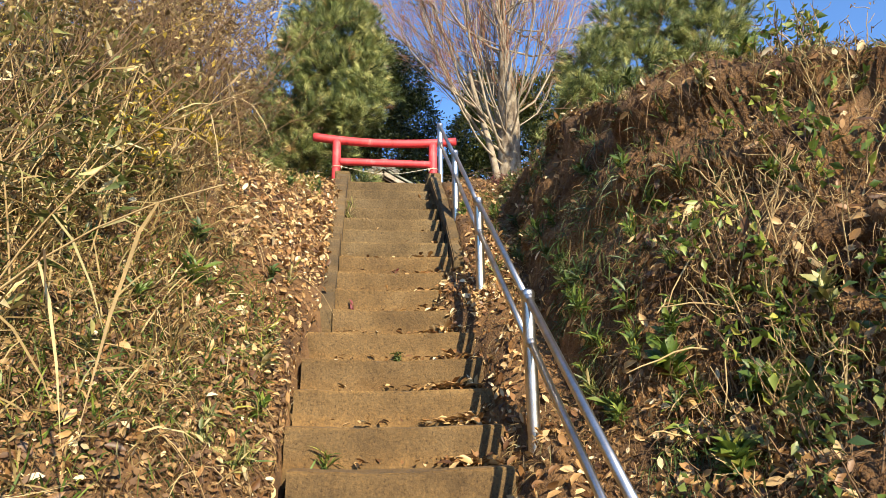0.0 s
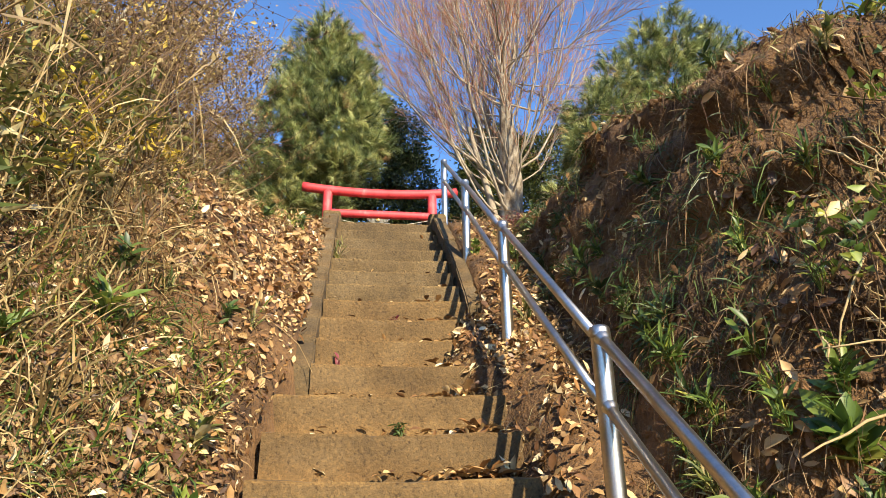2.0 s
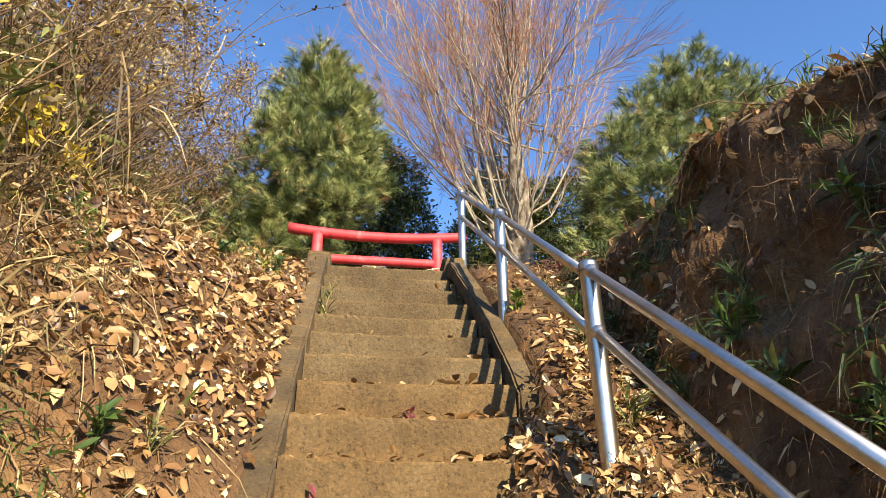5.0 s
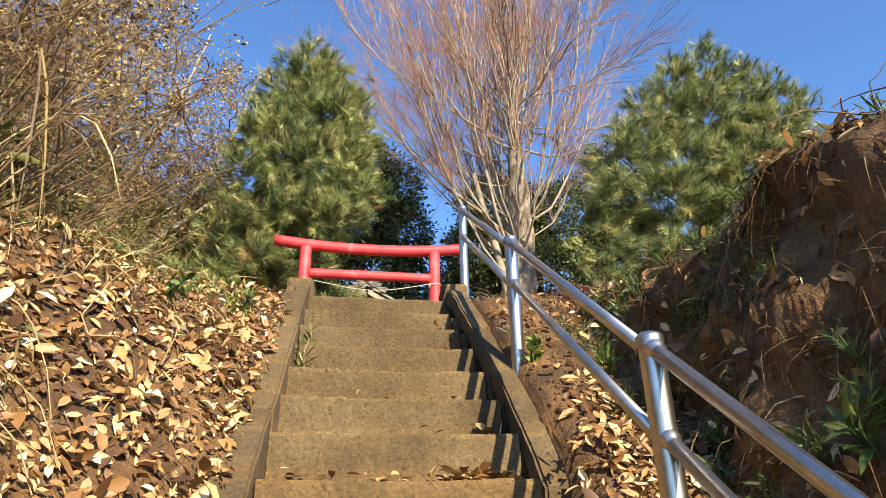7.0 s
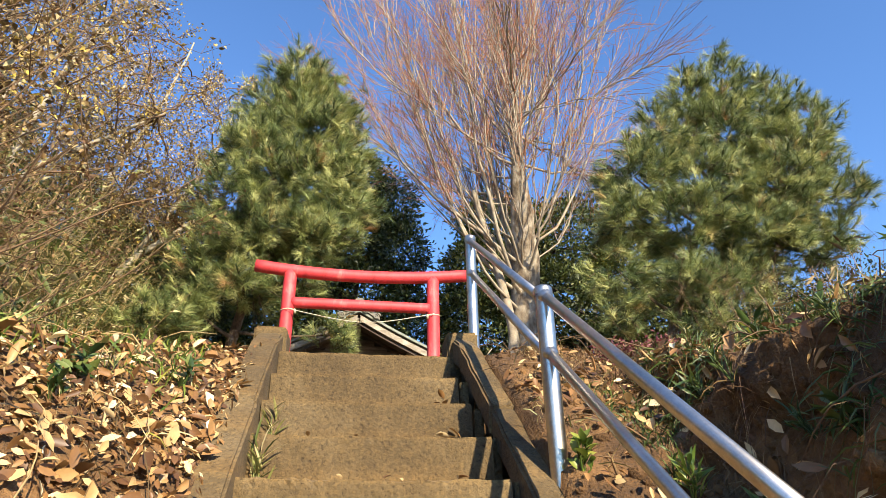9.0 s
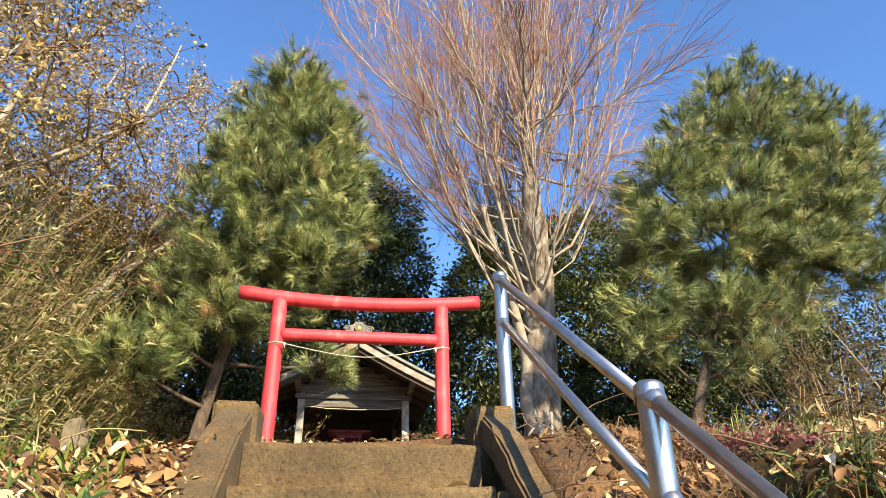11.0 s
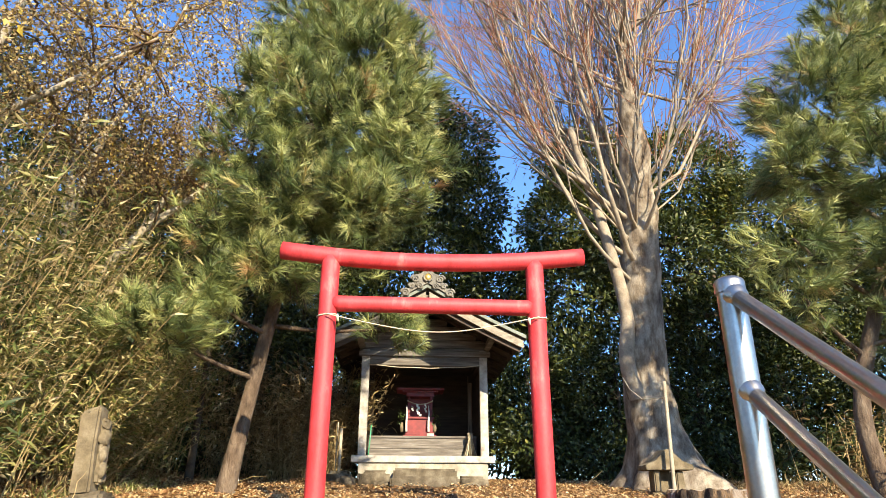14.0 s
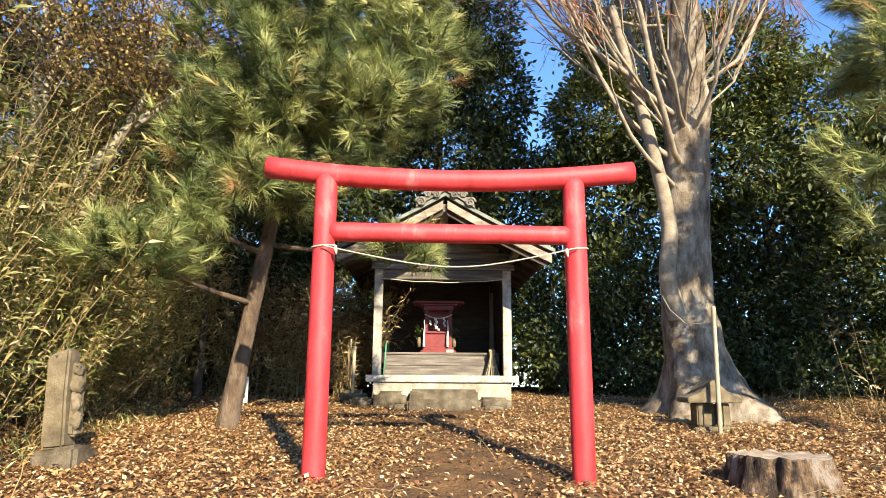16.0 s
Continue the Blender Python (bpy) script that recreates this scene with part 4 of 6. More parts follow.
KX, KY = 2.98, 4.18
stump = thing("tree_stump", (KX, KY, ground_z(KX, KY)), "rotting sawn tree stump among fallen leaves", "tree stump")
s = Soup()
na = 120
rows = []
for h, k in ((-0.08, 1.22), (0.0, 1.12), (0.08, 1.03), (0.14, 0.98), (0.19, 0.97), (0.21, 0.94)):
    ring = []
    for i in range(na):
        a = i / na * 2 * math.pi
        r = 0.35 * k * (1 + 0.16 * noise.noise(Vector((math.cos(a) * 2, math.sin(a) * 2, 0))) + 0.14 * noise.noise(Vector((math.cos(a) * 5, math.sin(a) * 5, h * 2))) + 0.07 * noise.noise(Vector((math.cos(a) * 14, math.sin(a) * 14, h * 5))))
        ring.append((r * math.cos(a), r * math.sin(a), h + (0.012 + 0.05 * max(0, h)) * noise.noise(Vector((math.cos(a) * 6, math.sin(a) * 6, 1)))))
    rows.append(ring)
V = [p for ring in rows for p in ring]
Q = [(r * na + i, r * na + (i + 1) % na, (r + 1) * na + (i + 1) % na, (r + 1) * na + i) for r in range(len(rows) - 1) for i in range(na)]
put("bark", make_mesh("bark", V, [np.array(Q)]), M_STUMP, stump, "dark flaking bark")
top = rows[-1]
V = list(top)
T = []
rings = [top]
for f_ in (0.75, 0.5, 0.25):
    V += [(x * f_, y * f_, 0.205 + 0.012 * noise.noise(Vector((x * 9, y * 9, f_)))) for x, y, z in top]
V.append((0, 0, 0.204))
Q = [(r * na + i, r * na + (i + 1) % na, (r + 1) * na + (i + 1) % na, (r + 1) * na + i) for r in range(3) for i in range(na)]
T = [(3 * na + i, 3 * na + (i + 1) % na, 4 * na) for i in range(na)]
put("cut_face", make_mesh("cut_face", V, [np.array(Q), np.array(T)]), M_STUMPTOP, stump, "grey sawn top")

stump.scale = (1, 1, 1.02)

sign = thing("small_sign", (-2.25, 9.1, ground_z(-2.25, 9.1)), "small white sign board on a short stake with faded writing", "sign")
part("stake", box(-0.02, 0, -0.1, 0.02, 0.02, 0.16, 0.003), M_BAMBOO, sign)
part("board", box(-0.065, -0.012, 0.05, 0.065, -0.001, 0.42, 0.003), M_PAPER, sign, "white board")
for i in range(5):
    part("writing", box(-0.028, -0.0165, 0.36 - i * 0.06, 0.028, -0.0135, 0.395 - i * 0.06, 0), M_SHADEW, sign, "illegible dark writing")
for x, y, h in ((-0.72, 9.55, 0.86), (-0.80, 9.75, 0.98)):
    ob = put("stake", Soup().tube([(0, 0, -0.15), (0.005, 0, h * 0.5), (0.012, 0, h)], 0.026 if h < 0.9 else 0.012, 10, True).mesh("stake"), M_BAMBOO, smooth=True)
    ob.location = (x, y, ground_z(x, y))
    tagged(ob, "grey wooden stake standing beside the shrine", "stake", "stakes beside the shrine")


# ---- trees ----
def lobe_points(lobes, n, rng, shell=0.55):
    """Points in a union of ellipsoids, mostly near their surfaces, and outward directions."""
    L = np.array(lobes, float)
    w = (L[:, 3] * L[:, 4] + L[:, 4] * L[:, 5] + L[:, 3] * L[:, 5])
    k = rng.choice(len(L), n, p=w / w.sum())
    d = rand_dirs(n, rng)
    r = shell + (1 - shell) * rng.random(n) ** 0.5
    bump = 1 + 0.18 * np.sin(d[:, 0] * 5 + k) * np.sin(d[:, 2] * 6 + k * 2)
    P = L[k, :3] + d * L[k, 3:6] * (r * bump)[:, None]
    return P, d, k


def smooth_line(pts, n):
    P = np.array(pts, float)
    t = np.linspace(0, len(P) - 1, n)
    out = np.stack([np.interp(t, np.arange(len(P)), P[:, k]) for k in range(3)], -1)
    for _ in range(2):
        out[1:-1] = (out[:-2] + 2 * out[1:-1] + out[2:]) / 4
    return out


def trunk_line(pts, r0, r1, n=28, sides=14, flare=0.0, seed=1):
    P = smooth_line(pts, n)
    f = np.linspace(0, 1, n)
    R = r0 + (r1 - r0) * f + flare * np.exp(-f * n / 2.2)
    V, Q, T = tube_arrays(P, R, sides)
    an = np.tile(np.arange(sides), n) * 2 * np.pi / sides
    rough = 1 + 0.07 * fbm(np.cos(an) * 2 + seed, np.repeat(P[:, 2], sides) * 2.5) 
    C = np.repeat(P, sides, 0)
    return C + (V - C) * rough[:, None], Q


def pine(name, base, line, r0, lobes, tufts, seed, label):
    rng = np.random.default_rng(seed)
    ob = thing(name, base, label, "pine tree", "pines on the hilltop")
    B = np.array(base)
    V, Q = trunk_line(line, r0, 0.04, flare=0.03, seed=seed)
    put("trunk", make_mesh("trunk", V - B, [Q]), M_PINEBARK, ob, "grey-brown bark", smooth=True)
    L = np.array(lobes, float)
    TL = smooth_line(line, 60)
    P, d, k = lobe_points([(*lo[:3], lo[3] * 1.05, lo[4] * 1.05, lo[5] * 1.05) for lo in lobes], tufts, rng, 0.62)
    # tufts gather in brush-like clumps, with gaps between them
    nc = tufts // 5
    own = np.concatenate([np.arange(nc), rng.integers(0, nc, tufts - nc)])
    centre = P[:nc].copy()
    P = centre[own] + rng.normal(size=(tufts, 3)) * (0.10, 0.10, 0.085) + unit(d[:nc][own]) * rng.uniform(-0.10, 0.16, (tufts, 1))
    d, k = unit(d[:nc][own] + rng.normal(size=(tufts, 3)) * 0.35), k[:nc][own]
    lead = rng.choice(tufts, tufts // 14, replace=False)
    P[lead] = L[k[lead], :3] + d[lead] * (1, 1, 0.3) * L[k[lead], 3:6] * 0.5 + np.array([0, 0, 1.0]) * (L[k[lead], 5] * rng.uniform(1.0, 1.6, len(lead)))[:, None]
    s = Soup()
    for i, lo in enumerate(L):
        j = np.argmin(np.linalg.norm(TL - (lo[:3] - (0, 0, 0.35)), axis=1))
        a, c = TL[j], lo[:3]
        m = (a + c) / 2 + (0, 0, -0.08)
        put("limb", Soup().tube(smooth_line([a, m, c], 8) - B, np.linspace(0.035, 0.014, 8), 6).mesh("limb"), M_PINEBARK, ob, smooth=True)
    s = Soup()
    up = unit(d * (1, 1, 0.6) + np.array([0, 0, 0.55]) + 0.25 * rng.normal(size=d.shape))
    for i in range(0, tufts, 2):
        a = L[k[i], :3] * 0.35 + P[i] * 0.65
        s.tube(np.array([a, P[i] - up[i] * 0.12, P[i] + up[i] * 0.08]) - B, [0.008, 0.006, 0.004], 3)
    tagged(put("branchlet_spray", s.mesh("branchlet_spray"), M_PINEBARK, ob), kind="stuff")
    nn, ring, levels = 54, 8, 4
    s = Soup()
    side = unit(np.cross(up, rand_dirs(tufts, rng)))
    side2 = np.cross(up, side)
    an = np.arange(ring) * 2 * np.pi / ring
    core = [P[:, None] + up[:, None] * (lv * 0.050 - 0.10) + 0.0112 * (np.cos(an)[None, :, None] * side[:, None] + np.sin(an)[None, :, None] * side2[:, None]) for lv in range(levels)]
    core = np.concatenate(core, 1)
    lv = rng.integers(0, levels, (tufts, nn))
    k0 = rng.integers(0, ring, (tufts, nn))
    radial = np.cos(an)[k0][..., None] * side[:, None] + np.sin(an)[k0][..., None] * side2[:, None]
    dirs = unit(up[:, None] * (0.25 + 0.45 * lv[..., None] / levels + rng.uniform(0, 0.5, (tufts, nn, 1))) + radial * 0.75 + rng.normal(size=(tufts, nn, 3)) * 0.22)
    ln = rng.uniform(0.14, 0.21, (tufts, nn, 1))
    root = np.take_along_axis(core, (lv * ring + k0)[..., None].repeat(3, -1), 1)
    tip = root + dirs * ln
    tip[..., 2] -= 0.10 * ln[..., 0]
    V = np.concatenate([core, tip], 1)
    nv = ring * levels + nn
    off = (np.arange(tufts) * nv)[:, None]
    tri = np.stack([off + lv * ring + k0, off + lv * ring + (k0 + 1) % ring, off + ring * levels + np.arange(nn)[None]], -1).reshape(-1, 3)
    mantle = np.stack([np.arange(ring), (np.arange(ring) + 1) % ring, (np.arange(ring) + 1) % ring + ring, np.arange(ring) + ring], -1)
    mantle = np.concatenate([mantle + ring * q for q in range(levels - 1)])
    s.add(V.reshape(-1, 3) - B, (off[:, :, None] + mantle[None]).reshape(-1, 4), tri)
    tagged(put("needles", s.mesh("needles"), F_PINE, ob, "long green needles in tufts"), kind="stuff")
    return ob


g = ground_z
pine("pine_tree", (-1.88, 7.0, g(-1.88, 7.0)), [(-1.88, 7.0, 0.3), (-1.72, 6.95, 1.3), (-1.52, 6.85, 2.4), (-1.2, 6.5, 3.8), (-0.85, 6.3, 5.8), (-0.75, 6.2, 7.9)], 0.115,
     [(-0.75, 6.2, 7.5, 0.55, 0.55, 0.6), (-0.15, 6.2, 7.1, 0.42, 0.4, 0.5), (-1.25, 6.2, 6.9, 0.5, 0.5, 0.6), (-0.5, 6.0, 6.2, 0.85, 0.8, 0.6), (0.1, 5.9, 5.6, 0.5, 0.6, 0.45), (-1.25, 6.0, 5.6, 0.7, 0.8, 0.6)] +
     [(-0.5, 5.7, 4.9, 0.9, 0.9, 0.5), (0.2, 5.6, 4.6, 0.42, 0.5, 0.35), (-1.6, 5.9, 4.6, 0.7, 0.8, 0.5), (-1.0, 5.8, 3.9, 0.8, 0.8, 0.4), (-0.2, 5.6, 3.8, 0.55, 0.6, 0.36), (-1.95, 6.2, 3.5, 0.5, 0.6, 0.3),
      (-0.5, 5.9, 3.35, 0.6, 0.6, 0.22), (-2.55, 5.6, 2.25, 0.55, 0.5, 0.18), (-1.3, 6.0, 3.1, 0.5, 0.6, 0.25), (0.12, 6.6, 2.5, 0.36, 0.35, 0.14), (-2.1, 5.9, 2.75, 0.4, 0.4, 0.16)],
     3900, 21, "leaning pine tree with long green needle tufts behind the gate")
pine("pine_tree", (5.6, 5.6, g(5.6, 5.6)), [(5.6, 5.6, 0.2), (5.4, 5.55, 1.4), (6.0, 5.4, 3.0), (6.9, 5.4, 5.0), (7.5, 5.4, 6.6), (7.9, 5.4, 8.0)], 0.10,
     [(7.9, 5.4, 7.8, 0.4, 0.45, 0.7), (7.0, 5.4, 7.2, 0.42, 0.45, 0.6), (8.7, 5.4, 7.3, 0.42, 0.45, 0.6), (9.5, 5.4, 6.9, 0.42, 0.5, 0.7), (7.4, 5.3, 6.4, 0.8, 0.8, 0.6), (6.2, 5.3, 6.2, 0.6, 0.6, 0.5), (8.7, 5.3, 6.0, 0.8, 0.8, 0.6)] +
     [(5.5, 5.3, 5.3, 0.6, 0.7, 0.5), (6.8, 5.2, 5.2, 0.85, 0.9, 0.5), (8.1, 5.2, 5.1, 0.9, 0.9, 0.5), (9.4, 5.4, 5.2, 0.7, 0.7, 0.5), (5.15, 5.2, 4.4, 0.5, 0.6, 0.4), (6.2, 5.0, 4.2, 0.8, 0.8, 0.42), (7.4, 5.1, 4.1, 0.8, 0.8, 0.42),
      (8.6, 5.3, 4.1, 0.7, 0.7, 0.42), (4.85, 5.2, 3.3, 0.5, 0.5, 0.28), (6.0, 5.0, 3.1, 0.6, 0.7, 0.3), (7.0, 5.2, 3.2, 0.6, 0.6, 0.3), (6.0, 5.0, 2.3, 0.4, 0.5, 0.2), (4.9, 5.3, 2.6, 0.3, 0.4, 0.16)],
     4900, 22, "bushy sunlit pine tree with several pointed tops")


# the tall bare tree
def bare_tree():
    rng = np.random.default_rng(31)
    BX, BY = 4.15, 8.45
    bz = g(BX, BY)
    ob = thing("bare_tree", (BX, BY, bz), "tall leafless pollarded tree with pale scarred bark", "tree")
    B = np.array([BX, BY, bz])
    line = [(BX + 0.12, BY, bz - 0.2), (BX + 0.05, BY, bz + 0.5), (BX - 0.07, BY, bz + 1.4), (BX - 0.05, BY - 0.1, 3.2), (BX - 0.03, BY - 0.4, 4.8), (BX - 0.15, BY - 0.8, 5.9), (BX - 0.25, BY - 1.15, 7.0), (BX - 0.32, BY - 1.3, 8.3)]
    P = smooth_line(line, 70)
    sides = 40
    z = P[:, 2] - bz
    R = np.interp(z, [-0.2, 0.0, 0.35, 0.8, 1.6, 3.0, 4.2, 4.9, 5.8, 6.5, 7.7], [0.92, 0.80, 0.56, 0.42, 0.345, 0.32, 0.29, 0.24, 0.19, 0.13, 0.04])
    V, Q, T = tube_arrays(P, R, sides)
    an = np.tile(np.arange(sides), len(P)) * 2 * np.pi / sides
    zz = np.repeat(z, sides)
    root = 0.30 * np.exp(-np.clip(zz, 0, 9) / 0.35) * np.cos(an * 5 + 0.7)
    rough = 1 + root + 0.05 * fbm(np.cos(an) * 1.5 + 3, zz * 1.2 + np.sin(an) * 2) + 0.03 * fbm(np.cos(an) * 6, zz * 5 + np.sin(an) * 6)
    # swollen old cuts
    for ca, cz, amt, wid in ((2.6, 2.0, 0.28, 0.3), (3.6, 4.3, 0.35, 0.35), (5.3, 4.4, 0.3, 0.3), (0.6, 4.2, 0.25, 0.3), (4.5, 3.4, 0.1, 0.2), (3.9, 5.2, 0.3, 0.3)):
        da = np.abs((an - ca + np.pi) % (2 * np.pi) - np.pi)
        rough += amt * np.exp(-(da / 0.5) ** 2 - ((zz - cz) / wid) ** 2)
    C = np.repeat(P, sides, 0)
    V = C + (V - C) * rough[:, None]
    put("trunk", make_mesh("trunk", V - B, [Q]), M_BARK, ob, "pale trunk with flaking scars and spreading roots", smooth=True)
    # stem that winds up the left side
    st = [(BX - 0.30, BY - 0.25, 1.9), (BX - 0.47, BY - 0.35, 2.45), (BX - 0.38, BY - 0.42, 3.1), (BX - 0.50, BY - 0.5, 3.7), (BX - 0.75, BY - 0.7, 4.6), (BX - 0.95, BY - 0.8, 5.2), (BX - 1.2, BY - 0.9, 6.2)]
    s = Soup().tube(smooth_line(st, 26) - B, np.linspace(0.13, 0.06, 26), 10)
    put("side_stem", s.mesh("side_stem"), M_LIMB, ob, "pale side stem", smooth=True)
    mid, fine = Soup(), Soup()
    TL = smooth_line(line, 200)
    seeds = []
    n1 = 62
    for i in range(n1):
        zs = rng.uniform(4.2, 8.2) if i > 9 else rng.uniform(3.6, 4.8)
        a = TL[np.argmin(np.abs(TL[:, 2] - zs))].copy()
        th = rng.uniform(0, 2 * np.pi)
        if i < 8:
            th = rng.uniform(np.pi * 0.75, np.pi * 1.4)
        out = np.array([np.cos(th), 0.75 * np.sin(th), 0])
        reach = rng.uniform(0.8, 4.5) if zs < 6 else rng.uniform(0.4, 3.6)
        top = 7.4 + 5.2 * math.sqrt(1 - (reach / 4.9) ** 2) * rng.uniform(0.72, 1.0)
        if i in (0, 1):
            reach, top = 3.8, 6.4 + i
        elif i > 46:
            reach, top = rng.uniform(3.0, 4.7), rng.uniform(7.2, 9.6)
        if out[0] > 0:
            reach = reach * 0.78
        n = 13
        f = np.linspace(0, 1, n)
        pth = a + np.outer(f ** 0.72 * reach, out) * np.linspace(1, 1, n)[:, None]
        pth[:, 2] = a[2] + (top - a[2]) * (0.35 * f + 0.65 * f ** 1.5)
        pth += np.cumsum(rng.normal(size=(n, 3)) * 0.036, 0)
        pth[:2] = a + (pth[:2] - a) * 0.8
        r0 = rng.uniform(0.016, 0.034) if i > 12 else rng.uniform(0.03, 0.05)
        put("limb", Soup().tube(pth - B, np.linspace(r0, 0.011, n), 7).mesh("limb"), M_LIMB, ob, smooth=True)
        seeds.append((pth, r0))
    for pth, r0 in seeds:
        for _ in range(12):
            j = rng.integers(3, 13)
            a = pth[j]
            d = unit(pth[min(j + 1, 12)] - pth[j - 1] + rng.normal(size=3) * 0.26 * np.linalg.norm(pth[min(j + 1, 12)] - pth[j - 1]))
            ln = rng.uniform(0.9, 2.4) * (1.1 - 0.4 * j / 12)
            n = 7
            j = min(j, 12)
            f = np.linspace(0, 1, n)[:, None]
            q = a + d * ln * f + np.array([0, 0, 0.25]) * ln * f ** 2 + np.cumsum(rng.normal(size=(n, 3)) * 0.03, 0)
            mid.tube(q - B, np.linspace(0.0125, 0.0055, n), 4)
            for _ in range(6):
                k = rng.integers(1, 7)
                d2 = unit(d + rng.normal(size=3) * 0.36 + (0, 0, 0.12))
                l2 = rng.uniform(0.4, 1.0)
                w = q[k] + d2 * l2 * np.linspace(0, 1, 5)[:, None] + np.cumsum(rng.normal(size=(5, 3)) * 0.02, 0)
                fine.tube(w - B, np.linspace(0.0062, 0.0035, 5), 3)
                for _ in range(1):
                    m = rng.integers(1, 5)
                    d3 = unit(d2 + rng.normal(size=3) * 0.5)
                    w2 = w[m] + d3 * rng.uniform(0.2, 0.5) * np.linspace(0, 1, 3)[:, None]
                    fine.tube(w2 - B, [0.004, 0.0035, 0.0025], 3)
    tagged(put("branch_spray", mid.mesh("branch_spray"), M_LIMB, ob, "thin pale branches"), kind="stuff")
    tagged(put("twig_spray", fine.mesh("twig_spray"), M_TWIG, ob, "fine reddish-brown twigs"), kind="stuff")


bare_tree()


def leafy_tree(name, base, trunk, lobes, n, leaf, mat, seed, label, category, group="", bark=None, r0=0.12, shell=0.6, wide=0.42):
    rng = np.random.default_rng(seed)
    ob = thing(name, base, label, category, group)
    B = np.array(base)
    V, Q = trunk_line(trunk, r0, r0 * 0.35, n=18, sides=9, flare=r0 * 0.5, seed=seed)
    put("trunk", make_mesh("trunk", V - B, [Q]), bark or M_DARKBARK, ob, smooth=True)
    TL = smooth_line(trunk, 40)
    s = Soup()
    for lo in np.array(lobes, float):
        a = TL[np.argmin(np.linalg.norm(TL - (lo[:3] - (0, 0, 0.6)), axis=1))]
        for _ in range(4):
            c = lo[:3] + rng.normal(size=3) * lo[3:6] * 0.4
            s.tube(smooth_line([a, (a + c) / 2 + rng.normal(size=3) * 0.12, c], 7) - B, np.linspace(r0 * 0.4, 0.012, 7), 5)
    tagged(put("limb_framework", s.mesh("limb_framework"), bark or M_DARKBARK, ob, smooth=True), kind="stuff")
    P, d, k = lobe_points(lobes, n, rng, shell)
    P += 0.12 * rng.normal(size=P.shape)
    s = Soup()
    ln = rng.uniform(0.7, 1.3, n) * leaf
    flakes(s, P - B, unit(d + rng.normal(size=d.shape) * 0.8 + (0, 0, -0.2)), unit(d + (0, 0, 0.8) + rng.normal(size=d.shape) * 0.6), ln, ln * wide)
    tagged(put("crown", s.mesh("crown"), mat, ob), kind="stuff")
    return ob


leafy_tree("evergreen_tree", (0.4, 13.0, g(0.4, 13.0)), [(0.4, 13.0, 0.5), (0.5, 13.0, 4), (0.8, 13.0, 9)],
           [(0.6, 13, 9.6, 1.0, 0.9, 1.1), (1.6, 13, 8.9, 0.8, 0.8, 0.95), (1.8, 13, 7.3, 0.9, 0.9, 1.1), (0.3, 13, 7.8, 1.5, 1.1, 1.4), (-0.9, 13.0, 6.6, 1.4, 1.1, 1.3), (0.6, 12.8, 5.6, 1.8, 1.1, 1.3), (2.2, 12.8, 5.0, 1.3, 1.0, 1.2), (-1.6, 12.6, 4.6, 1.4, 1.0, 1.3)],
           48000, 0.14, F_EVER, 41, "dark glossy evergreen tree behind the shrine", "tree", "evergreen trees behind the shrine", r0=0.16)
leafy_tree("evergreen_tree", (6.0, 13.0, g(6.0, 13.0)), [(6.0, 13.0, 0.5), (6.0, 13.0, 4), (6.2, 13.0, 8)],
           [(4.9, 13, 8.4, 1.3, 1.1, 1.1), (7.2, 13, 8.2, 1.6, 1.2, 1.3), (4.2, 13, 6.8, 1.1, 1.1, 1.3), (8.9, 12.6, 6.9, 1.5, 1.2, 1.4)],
           36000, 0.14, F_EVERLIT, 42, "broad evergreen tree, sunlight on its top put into the olive colour", "tree", "evergreen trees behind the shrine", r0=0.16)
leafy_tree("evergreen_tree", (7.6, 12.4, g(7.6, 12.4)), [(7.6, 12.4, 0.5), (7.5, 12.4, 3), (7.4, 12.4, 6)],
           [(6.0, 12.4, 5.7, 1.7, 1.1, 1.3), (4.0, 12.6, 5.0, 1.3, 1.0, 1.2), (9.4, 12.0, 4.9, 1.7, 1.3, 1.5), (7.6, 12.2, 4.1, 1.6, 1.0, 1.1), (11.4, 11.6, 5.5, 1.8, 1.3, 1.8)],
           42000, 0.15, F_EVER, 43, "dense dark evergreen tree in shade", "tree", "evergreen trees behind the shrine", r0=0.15)
